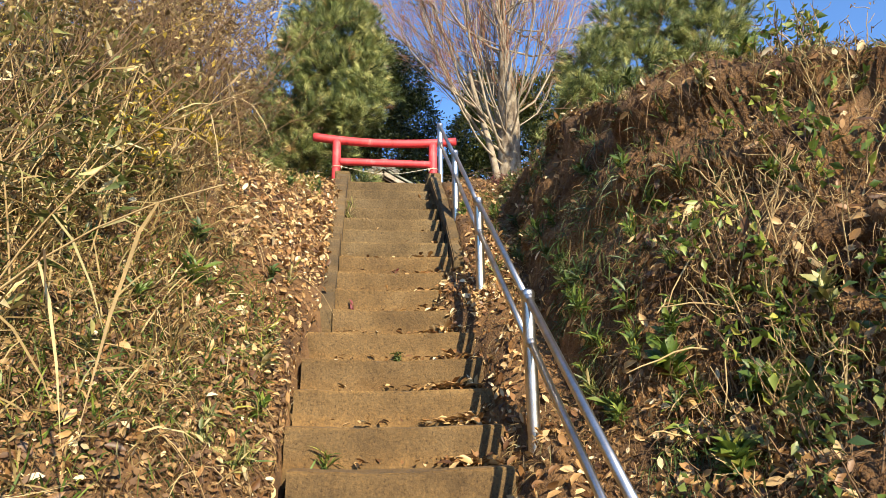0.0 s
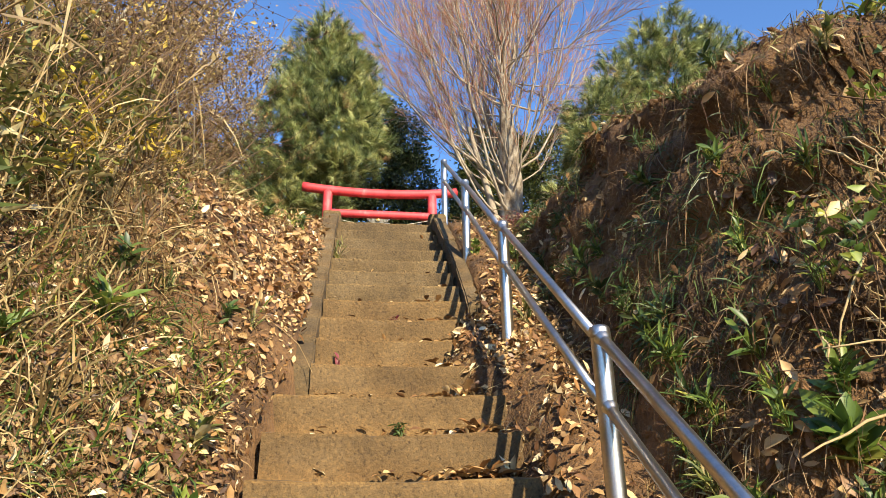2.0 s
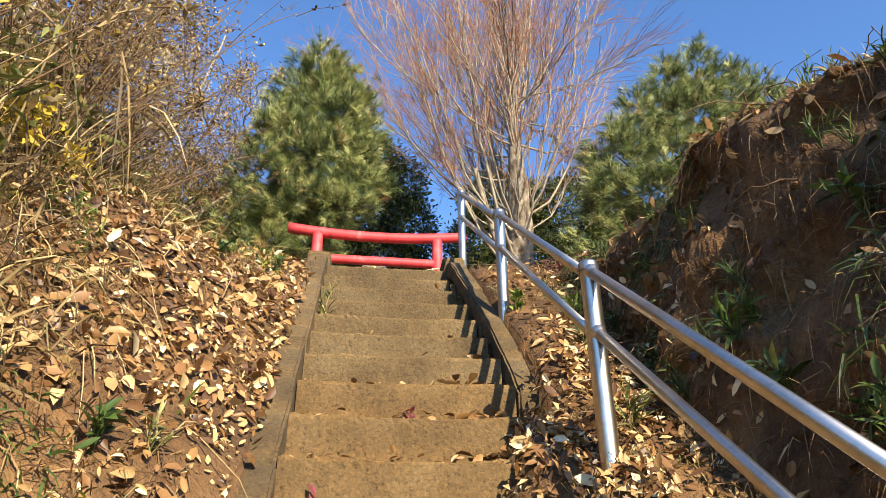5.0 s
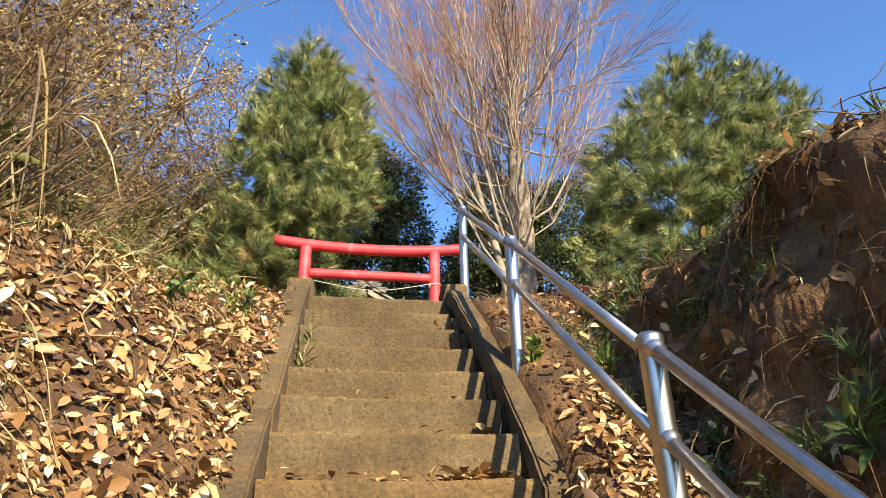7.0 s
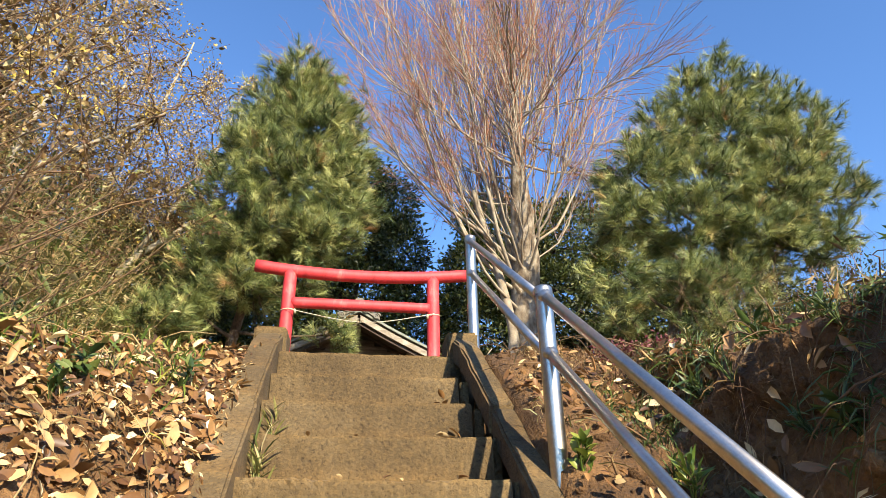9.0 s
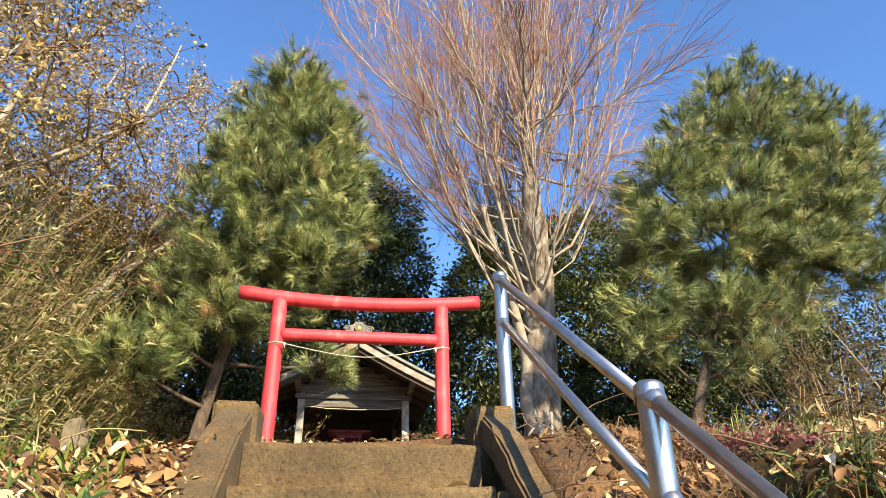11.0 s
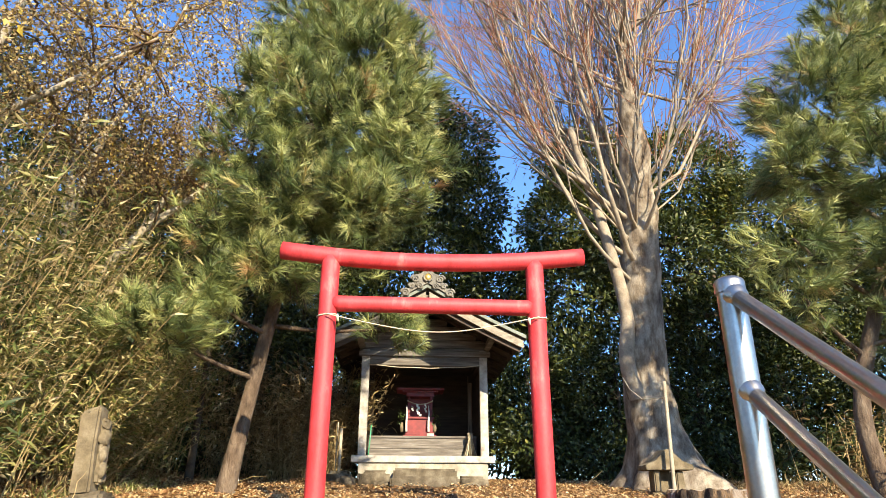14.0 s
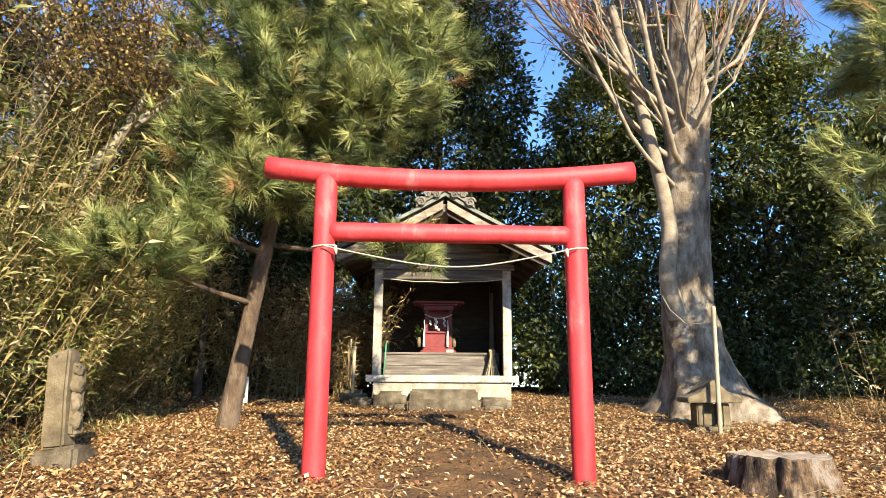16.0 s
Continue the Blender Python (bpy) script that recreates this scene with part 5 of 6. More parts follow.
for i, (x, y, zc, rx, rz, n) in enumerate(((-5.6, 10.6, 3.2, 1.6, 2.4, 11000), (-3.6, 11.6, 2.4, 1.4, 1.5, 9000), (-1.6, 12.2, 2.2, 1.1, 1.2, 6000), (2.9, 12.4, 2.3, 1.2, 1.4, 8000), (4.7, 12.0, 2.6, 1.2, 1.5, 8000), (6.4, 11.9, 2.2, 1.1, 1.2, 7000),
                                     (8.0, 11.4, 2.3, 1.2, 1.4, 8000)) + ((9.8, 10.6, 2.6, 1.4, 1.6, 8000), (10.8, 8.6, 2.8, 1.5, 1.7, 8000), (2.9, 11.5, 1.5, 0.7, 0.6, 2500), (5.6, 11.3, 1.35, 0.8, 0.5, 2500),
                                     (-6.5, 12.4, 3.0, 1.9, 2.6, 12000), (-3.9, 12.9, 3.6, 1.7, 2.6, 14000), (-1.8, 13.6, 2.6, 1.5, 2.0, 11000), (0.6, 13.9, 2.2, 1.5, 1.8, 10000), (3.0, 13.8, 2.6, 1.5, 2.0, 12000), (5.2, 13.7, 2.6, 1.5, 2.0, 12000),
                                     (7.4, 13.4, 2.6, 1.5, 2.0, 12000)) + ((9.6, 12.6, 2.8, 1.6, 2.2, 12000), (11.6, 10.6, 3.0, 1.7, 2.3, 12000), (12.4, 8.0, 3.0, 1.8, 2.4, 11000), (4.2, 11.6, 1.2, 0.8, 0.5, 3000), (7.0, 11.0, 1.2, 0.9, 0.5, 3000),
                                     (8.9, 10.2, 1.3, 0.9, 0.6, 3000), (-3.4, 11.2, 1.5, 1.2, 0.9, 6000), (-2.4, 12.6, 1.6, 1.3, 1.0, 7000), (-4.6, 10.4, 1.7, 1.0, 0.9, 5000), (-2.9, 10.9, 3.6, 1.2, 2.2, 12000), (-4.6, 9.4, 4.0, 1.2, 1.6, 9000), (-3.1, 9.6, 4.6, 0.9, 1.1, 7000), (-1.9, 11.6, 4.6, 1.0, 1.3, 7000))):
    z0 = g(x, y)
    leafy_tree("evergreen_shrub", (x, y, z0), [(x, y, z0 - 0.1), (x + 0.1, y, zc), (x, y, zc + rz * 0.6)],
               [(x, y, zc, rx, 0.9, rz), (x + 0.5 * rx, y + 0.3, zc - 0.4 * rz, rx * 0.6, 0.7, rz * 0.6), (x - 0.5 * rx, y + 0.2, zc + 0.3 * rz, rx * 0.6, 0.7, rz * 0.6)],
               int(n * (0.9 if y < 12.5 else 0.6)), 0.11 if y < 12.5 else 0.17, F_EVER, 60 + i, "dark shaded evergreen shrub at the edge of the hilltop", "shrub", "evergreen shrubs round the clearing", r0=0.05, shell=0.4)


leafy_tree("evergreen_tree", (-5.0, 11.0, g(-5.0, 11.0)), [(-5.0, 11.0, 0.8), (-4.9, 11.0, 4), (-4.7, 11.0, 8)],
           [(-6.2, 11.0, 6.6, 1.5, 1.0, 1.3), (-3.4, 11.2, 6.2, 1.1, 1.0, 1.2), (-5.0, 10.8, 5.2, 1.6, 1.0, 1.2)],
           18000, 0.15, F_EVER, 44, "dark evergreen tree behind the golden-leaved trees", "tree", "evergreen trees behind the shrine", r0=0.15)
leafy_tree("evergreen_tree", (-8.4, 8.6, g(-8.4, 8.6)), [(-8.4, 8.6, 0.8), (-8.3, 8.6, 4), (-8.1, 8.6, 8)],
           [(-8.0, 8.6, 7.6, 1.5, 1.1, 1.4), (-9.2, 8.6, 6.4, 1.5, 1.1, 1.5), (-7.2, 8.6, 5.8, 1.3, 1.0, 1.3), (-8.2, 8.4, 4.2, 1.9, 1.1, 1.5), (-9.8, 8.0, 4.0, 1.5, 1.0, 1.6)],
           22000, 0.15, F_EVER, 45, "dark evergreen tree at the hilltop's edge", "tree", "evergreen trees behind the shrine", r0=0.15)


# trees with pale golden leaves
def golden_tree(base, seed, stems, spread, label, nleaf, rad=0.07, leaf=0.055, mat=None, bark=None, sub=7):
    rng = np.random.default_rng(seed)
    ob = thing("golden_tree", base, label, "tree", "golden-leaved trees")
    B = np.array(base)
    trunk, twig = Soup(), Soup()
    tips = []
    for pts in stems:
        P = smooth_line(pts, 22) + np.cumsum(rng.normal(size=(22, 3)) * 0.012, 0)
        trunk.tube(P - B, np.linspace(rad, rad * 0.2, 22), 9)
        for _ in range(sub):
            j = rng.integers(7, 22)
            d = unit(rng.normal(size=3) * (1, 0.8, 0.5) + (0, 0, 0.5))
            ln = rng.uniform(0.6, 1.0) * spread
            q = P[j] + d * ln * np.linspace(0, 1, 9)[:, None] + np.cumsum(rng.normal(size=(9, 3)) * 0.05, 0)
            twig.tube(q - B, np.linspace(rad * 0.22, 0.005, 9), 5)
            for _ in range(7):
                k = rng.integers(2, 9)
                d2 = unit(d + rng.normal(size=3) * 0.8)
                w = q[k] + d2 * rng.uniform(0.3, 0.9) * np.linspace(0, 1, 5)[:, None] + np.cumsum(rng.normal(size=(5, 3)) * 0.03, 0)
                twig.tube(w - B, np.linspace(0.007, 0.003, 5), 3)
                tips += [w[2], w[3], w[4]]
                for _ in range(3):
                    d3 = unit(d2 + rng.normal(size=3) * 0.9)
                    w3 = w[rng.integers(1, 5)] + d3 * rng.uniform(0.15, 0.45) * np.linspace(0, 1, 3)[:, None]
                    twig.tube(w3 - B, [0.004, 0.003, 0.002], 3)
                    tips += [w3[1], w3[2]]
    put("trunk", trunk.mesh("trunk"), bark or M_BAMBOO, ob, smooth=True)
    tagged(put("twig_spray", twig.mesh("twig_spray"), M_BSTEM, ob), kind="stuff")
    tips = np.array(tips)
    P = tips[rng.integers(0, len(tips), nleaf)] + rng.normal(size=(nleaf, 3)) * 0.05
    s = Soup()
    slim_leaves(s, P - B, rand_dirs(nleaf, rng) + (0, 0, -0.5), rand_dirs(nleaf, rng), rng.uniform(0.6, 1.3, nleaf) * leaf, rng.uniform(0.5, 0.8, nleaf) * leaf)
    tagged(put("crown", s.mesh("crown"), mat or F_GOLD, ob, "sparse pale golden leaves"), kind="stuff")
    return ob


golden_tree((-4.3, 7.2, g(-4.3, 7.2)), 71, [[(-4.3, 7.2, 0.8), (-4.0, 7.2, 2.6), (-3.4, 7.3, 4.4), (-2.5, 7.5, 6.4), (-2.1, 7.6, 8.4)], [(-4.35, 7.25, 0.9), (-4.6, 7.2, 3), (-4.4, 7.1, 5), (-3.6, 7.2, 7.4), (-3.2, 7.3, 9.4)],
                                            [(-4.3, 7.15, 2.6), (-3.5, 6.9, 3.9), (-2.7, 7.2, 4.8), (-2.0, 7.5, 5.9)], [(-4.3, 7.2, 1.0), (-4.8, 7.4, 4), (-4.9, 7.4, 6.5), (-4.4, 7.4, 9.0)]], 1.6, "leaning tree with pale limbs and sparse golden leaves", 21000, 0.085, 0.055, sub=18)
golden_tree((-5.6, 5.6, g(-5.6, 5.6)), 72, [[(-5.6, 5.6, 0.8), (-5.4, 5.4, 2.8), (-4.6, 5.0, 4.3), (-3.4, 4.8, 5.0), (-2.6, 4.7, 5.4)], [(-5.6, 5.6, 0.8), (-5.9, 5.5, 3.2), (-5.6, 5.4, 5.6), (-5.0, 5.4, 8.0)],
                                            [(-5.5, 5.5, 2.4), (-5.0, 5.2, 4.4), (-4.4, 5.0, 6.4), (-3.9, 5.0, 7.6)]], 1.5, "grey-limbed tree with yellowing leaves at the hilltop's edge", 18000, 0.085, 0.055, sub=18)
golden_tree((-3.6, -0.2, g(-3.6, -0.2)), 73, [[(-3.6, -0.2, -0.1), (-3.4, -0.3, 1.4), (-3.0, -0.4, 2.6), (-2.6, -0.4, 3.6)], [(-3.6, -0.2, 0), (-3.8, -0.2, 1.8), (-3.6, -0.3, 3.4), (-3.4, -0.4, 4.6)], [(-3.5, -0.3, 0.6), (-2.9, -0.7, 1.6), (-2.3, -0.9, 2.4)]],
            1.1, "bushy thin-stemmed tree with withered golden leaves on the bank", 4200, 0.045, 0.07, sub=10)
golden_tree((-3.3, -3.6, g(-3.3, -3.6)), 74, [[(-3.3, -3.6, -0.4), (-3.0, -3.6, 0.4), (-2.6, -3.6, 1.1), (-2.2, -3.7, 1.6)], [(-3.3, -3.6, -0.3), (-3.3, -3.6, 0.9), (-3.0, -3.7, 2.0)], [(-3.2, -3.6, 0), (-2.5, -4.0, 0.4), (-2.1, -4.2, 0.7)]],
            0.8, "low thicket of thin stems with pale golden leaves", 2600, 0.028, 0.075, sub=9)
golden_tree((-4.6, 2.6, g(-4.6, 2.6)), 75, [[(-4.6, 2.6, 0.3), (-4.4, 2.6, 2.0), (-3.9, 2.5, 3.4), (-3.2, 2.5, 4.6)], [(-4.6, 2.6, 0.3), (-4.8, 2.5, 2.4), (-4.6, 2.4, 4.4), (-4.3, 2.4, 5.6)]],
            1.3, "twiggy tree with a few yellow leaves above the bank", 3000, 0.06, 0.075, sub=10)


# ---- bamboo grass, dry grass and shrubs ----
def bamboo_grass(name, X, Y, h, per, leaf, seed, label, mat=None, stalk=None, lean=0.25, group="bamboo grass thickets"):
    """A thicket of thin canes with fans of long leaves."""
    rng = np.random.default_rng(seed)
    P = on_ground(X, Y)
    n = len(P)
    B = np.array([X.mean(), Y.mean(), P[:, 2].mean()])
    ob = thing(name, tuple(B), label, "bamboo grass", group)
    d = unit(np.stack([rng.normal(size=n) * lean + 0.15, rng.normal(size=n) * lean - 0.1, np.ones(n)], -1))
    H = h * rng.uniform(0.6, 1.1, n)
    s = Soup()
    for i in range(n):
        top = P[i] + d[i] * H[i]
        s.tube(np.array([P[i] - (0, 0, 0.05), P[i] + d[i] * H[i] * 0.5, top + (0, 0, -0.04 * H[i])]) - B, [0.006, 0.005, 0.003], 3)
    tagged(put("cane_cluster", s.mesh("cane_cluster"), stalk or M_STALK, ob), kind="stuff")
    m = n * per
    f = rng.uniform(0.06, 1.0, m) ** 0.75
    Q = np.repeat(P, per, 0) + np.repeat(d * H[:, None], per, 0) * f[:, None] + rng.normal(size=(m, 3)) * 0.05
    dirs = unit(rand_dirs(m, rng) * (1, 1, 0.5) + np.repeat(d, per, 0) * 0.5 + (0, 0, -0.15))
    ln = leaf * rng.uniform(0.6, 1.25, m)
    s = Soup()
    slim_leaves(s, Q - B, dirs, unit(rng.normal(size=(m, 3)) * 0.5 + (0, 0, 1)), ln, ln * 0.19, 0.2, 0.3)
    tagged(put("leaves", s.mesh("leaves"), mat or F_SASA, ob), kind="stuff")
    return ob


R2 = np.random.default_rng(90)


def in_box(n, x0, x1, y0, y1):
    return R2.uniform(x0, x1, n), R2.uniform(y0, y1, n)


X, Y = in_box(1900, -6.6, -2.7, 3.2, 9.8)
keep = (X < np.interp(Y, [5.2, 6.5, 8.5, 10.0], [-3.45, -3.45, -3.65, -3.2]) + 0.15 * fbm(Y, X * 0)) & ~((X > -3.75) & (Y < 5.2))
bamboo_grass("bamboo_grass", X[keep], Y[keep], 3.1 + 0.3 * np.clip(-3.2 - X[keep], 0, 2), 46, 0.14, 91, "tall yellow-green bamboo grass thicket beside the clearing")
X, Y = in_box(560, -3.9, -2.6, 3.4, 9.2)
keep = (X < np.interp(Y, [5.2, 6.5, 8.5, 10.0], [-3.25, -3.3, -3.5, -3.0]) + 0.12 * fbm(Y * 1.5, X * 0)) & ~((X > -3.45) & (Y < 5.35))
bamboo_grass("bamboo_grass", X[keep], Y[keep], 1.9, 74, 0.125, 98, "leafy yellow-green front of the bamboo thicket", lean=0.4)
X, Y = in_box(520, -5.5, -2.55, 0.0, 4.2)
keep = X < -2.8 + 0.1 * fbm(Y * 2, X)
bamboo_grass("bamboo_grass", X[keep], Y[keep], 1.2, 22, 0.15, 92, "low green bamboo grass on the bank's edge, darkened for shade", F_SASASHADE)
X, Y = in_box(420, -3.2, -0.75, 10.3, 11.9)
keep = ~((X > -0.7) & (Y < 12))
bamboo_grass("bamboo_grass", X[keep], Y[keep], 2.1, 34, 0.15, 93, "withered tan bamboo grass behind the shrine", F_TAN)
X, Y = in_box(700, -4.6, -1.05, -7.2, 0.4)
edge = np.interp(Y, [-7.2, -5, -3.5, -2, -1, 0.4], [-1.55, -1.35, -1.2, -1.35, -1.6, -1.9])
keep = X < edge + 0.12 * fbm(Y * 2, X * 2)
bamboo_grass("bamboo_grass", X[keep], Y[keep], np.interp(-X[keep], [1.1, 2.0, 3.5], [0.45, 1.05, 1.8]), 15, 0.17, 94, "mixed green and dry bamboo grass on the bank")
X, Y = in_box(420, 3.4, 9.5, 0.2, 4.6)
keep = (X > 5.2 - 0.25 * np.clip(3.5 - Y, 0, 3)) & (np.hypot(X - 5.6, Y - 5.6) > 0.4)
bamboo_grass("bamboo_grass", X[keep], Y[keep], 1.15, 15, 0.17, 95, "dry tan bamboo grass at the clearing's edge", F_DRYGRASS)
X, Y = in_box(260, 6.2, 10.0, 4.6, 8.5)
bamboo_grass("bamboo_grass", X, Y, 1.3, 15, 0.17, 96, "dry bamboo grass under the pine", F_DRYGRASS)


def grass(name, X, Y, L, W, bend, seed, mat, label, tilt=0.5, away=None):
    rng = np.random.default_rng(seed)
    P = on_ground(X, Y)
    n = len(P)
    N = slope_normal(X, Y)
    d = unit(N * 0.6 + rng.normal(size=(n, 3)) * tilt + (0, 0, 0.6))
    s = Soup()
    blades(s, P, d, L * rng.uniform(0.5, 1.3, n), W * rng.uniform(0.7, 1.3, n), bend * rng.uniform(0.3, 1.6, n), rng)
    return tagged(put(name, s.mesh(name), mat), label, "grass", kind="stuff")


X, Y = in_box(15000, -4.4, -0.7, -7.4, 0.6)
edge = np.interp(Y, [-7.4, -5, -3.5, -2, -1, 0.6], [-0.75, -0.8, -0.95, -1.2, -1.5, -1.7])
keep = (X < edge + 0.25 * fbm(Y * 1.5, X * 1.5)) & (fbm(X * 1.3, Y * 1.3 + 9) > -0.35) & (R2.random(len(X)) < np.interp(Y, [-7.0, -5.6, -4.6], [0.45, 0.6, 1.0]))
grass("dry_grass", X[keep], Y[keep], np.interp(-X[keep], [1, 2, 3.5], [0.30, 0.62, 1.1]), 0.009, 0.55, 101, F_DRYGRASS, "tangled straw-coloured dry grass on the bank")
X, Y = in_box(15000, -2.2, -0.25, -7.6, -3.4)
keep = fbm(X * 2, Y * 2 + 5) > -0.5
grass("withered_weeds", X[keep], Y[keep], 0.13, 0.005, 0.7, 109, F_RUST, "fine withered reddish-brown weeds between fallen leaves", 0.9)
X, Y = in_box(19000, -2.2, -0.28, -5.6, -0.8)
keep = (fbm(X * 2.2 + 7, Y * 2.2) > np.interp(Y, [-3.0, -1.8], [-0.25, 0.15])) & (R2.random(len(X)) < np.clip(-X - 0.2, 0.1, 1))
grass("straw", X[keep], Y[keep], 0.26, 0.006, 1.0, 110, F_DRYGRASS, "bent straw lying among fallen leaves", 1.0)
X, Y = in_box(26000, -4.0, -0.35, -7.4, 0.4)
keep = fbm(X * 1.7 + 4, Y * 1.7) > 0.0
grass("green_grass", X[keep], Y[keep], 0.15, 0.009, 0.7, 102, F_GREEN, "short green grass between fallen leaves")
X, Y = in_box(22000, 1.75, 4.2, -5.6, 0.8)
keep = (fbm(X * 2, Y * 2) > -0.3) & (X > np.interp(Y, [-6.6, -5.2, -3, 0.8], [2.9, 1.95, 1.9, 2.2])) & (height(X, Y) > np.interp(Y, CREST_Y, CREST_Z) - 0.25)
grass("crest_grass", X[keep], Y[keep], 0.13, 0.007, 0.7, 103, F_SASA, "yellow-green grass along the crest of the bank", 0.6)
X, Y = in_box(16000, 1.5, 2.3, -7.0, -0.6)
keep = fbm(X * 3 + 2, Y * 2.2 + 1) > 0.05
# Shade on the cut face is put into the darker blade colour
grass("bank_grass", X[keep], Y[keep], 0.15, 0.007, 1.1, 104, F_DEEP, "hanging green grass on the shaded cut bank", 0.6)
X, Y = in_box(14000, 1.45, 2.8, -7.4, 0.2)
grass("root_fibres", X, Y, 0.20, 0.0035, 1.5, 105, F_RUST, "fine dry roots and straw hanging from the cut bank", 0.7)
X, Y = in_box(7000, 1.35, 3.2, -6.8, -4.5)
grass("bank_straw", X, Y, 0.14, 0.005, 1.0, 111, F_RUST, "dry straw and dead weeds on the sunlit end of the bank", 1.0)
X, Y = in_box(1400, 2.0, 6.0, 0.0, 3.5)
keep = fbm(X * 1.5, Y * 1.5 + 3) > 0.0
grass("clearing_grass", X[keep], Y[keep], 0.075, 0.006, 0.5, 106, F_SASA, "thin yellowing grass beside the path")
X, Y = in_box(900, -3.4, -2.85, 3.2, 8.5)
grass("thicket_edge_grass", X, Y, 0.22, 0.009, 0.5, 107, F_SASA, "grass at the foot of the bamboo thicket")
X, Y = in_box(1500, 4.6, 10.0, 7.0, 11.5)
grass("edge_grass", X, Y, 0.35, 0.008, 0.7, 108, F_DRYGRASS, "dry grass under the dark trees")

# long arching reeds
for i in range(26):
    rg = np.random.default_rng(200 + i)
    x, y = rg.uniform(-3.2, -1.3), rg.uniform(-6.4, -0.6)
    P0 = on_ground(np.array([x]), np.array([y]))[0]
    reed = thing("reed", tuple(P0), "long arching dry reed stalk on the bank", "reed", "dry reeds on the bank")
    h = rg.uniform(0.9, 1.9)
    d = unit(np.array([rg.uniform(-0.3, 0.9), rg.uniform(-0.7, 0.3), 1.4]))
    f = np.linspace(0, 1, 9)[:, None]
    pts = d * h * f + np.array([d[0], d[1], -0.75]) * h * 0.45 * f ** 2.2
    put("stalk", Soup().tube(pts, np.linspace(0.006, 0.0025, 9), 5).mesh("stalk"), M_STALK, reed)
    s = Soup()
    nl = 7
    k = rg.integers(1, 8, nl)
    blades(s, pts[k], unit(rg.normal(size=(nl, 3)) + (0, 0, 0.6)), rg.uniform(0.25, 0.6, nl), 0.011, rg.uniform(0.4, 1.2, nl), rg)
    tagged(put("blade_tuft", s.mesh("blade_tuft"), F_DRYGRASS, reed), kind="stuff")


def thicket(name, cx, cy, rx, ry, h, stems, nleaf, leaf, mat, seed, label, bark=None, category="shrub", group="withered shrubs", out=0.8, thick=0.006):
    """A many-stemmed bush: stems from the ground, side twigs, small leaves."""
    rng = np.random.default_rng(seed)
    B = np.array([cx, cy, g(cx, cy)])
    ob = thing(name, tuple(B), label, category, group)
    s = Soup()
    tips = []
    for i in range(stems):
        x, y = cx + rng.normal() * rx * 0.35, cy + rng.normal() * ry * 0.35
        p = on_ground(np.array([x]), np.array([y]))[0] - (0, 0, 0.03)
        d = unit(np.array([(x - cx) / rx * out + rng.normal() * 0.25, (y - cy) / ry * out + rng.normal() * 0.25, 1.0]))
        hh = h * rng.uniform(0.55, 1.1)
        f = np.linspace(0, 1, 7)[:, None]
        q = p + d * hh * f + np.cumsum(rng.normal(size=(7, 3)) * 0.02 * h, 0) * f
        s.tube(q - B, np.linspace(thick, 0.002, 7), 4)
        for _ in range(6):
            k = rng.integers(2, 7)
            d2 = unit(d + rng.normal(size=3) * 0.8)
            w = q[k] + d2 * rng.uniform(0.12, 0.4) * h * 0.7 * np.linspace(0, 1, 4)[:, None] + np.cumsum(rng.normal(size=(4, 3)) * 0.015, 0)
            s.tube(w - B, [0.003, 0.0025, 0.002, 0.0015], 3)
            tips += [w[1], w[2], w[3]]
        tips += [q[-1], q[-2]]
    tagged(put("stemwork", s.mesh("stemwork"), bark or M_BSTEM, ob), kind="stuff")
    tips = np.array(tips)
    P = tips[rng.integers(0, len(tips), nleaf)] + rng.normal(size=(nleaf, 3)) * 0.02
    s = Soup()
    ln = leaf * rng.uniform(0.6, 1.3, nleaf)
    slim_leaves(s, P - B, rand_dirs(nleaf, rng) + (0, 0, 0.1), rand_dirs(nleaf, rng) + (0, 0, 0.8), ln, ln * 0.5)
    tagged(put("leaves", s.mesh("leaves"), mat, ob), kind="stuff")
    return ob


for i, (x, y, rx, ry, h, st, nl, lf, mat, lb) in enumerate((
        (-1.75, -2.3, 0.7, 0.9, 1.7, 90, 3200, 0.030, F_RUST, "dense withered brown shrub on the bank"),
        (-2.4, -1.5, 0.8, 0.8, 2.2, 70, 2400, 0.034, F_RUST, "tall withered brown shrub above the bank"),
        (-2.1, -3.6, 0.7, 0.8, 1.7, 70, 1900, 0.05, F_GOLD, "shrub with pale dry leaves on the bank"),
        (-2.6, -5.0, 0.8, 1.0, 2.2, 60, 1500, 0.05, F_GOLD, "straw-coloured shrub with pale leaves"),
        (-3.1, -2.6, 0.8, 1.0, 2.7, 50, 2000, 0.045, F_GOLD, "tall bush of thin stems and pale golden leaves"),
        (-2.0, -1.2, 0.7, 0.8, 1.3, 80, 3200, 0.03, F_RUST, "withered brown shrub at the edge of the bank"),
        (-2.9, 0.9, 0.7, 0.7, 1.6, 45, 1500, 0.035, F_RUST, "withered shrub at the head of the bank"),
        (5.9, 3.0, 0.9, 0.9, 2.0, 60, 800, 0.03, F_RUST, "leafless brown shrub at the clearing's edge"),
        (7.2, 3.6, 0.9, 0.9, 2.4, 60, 700, 0.03, F_RUST, "leafless brown shrub beside the pine"))):
    thicket("shrub", x, y, rx, ry, h, st, nl, lf, mat, 300 + i, lb)


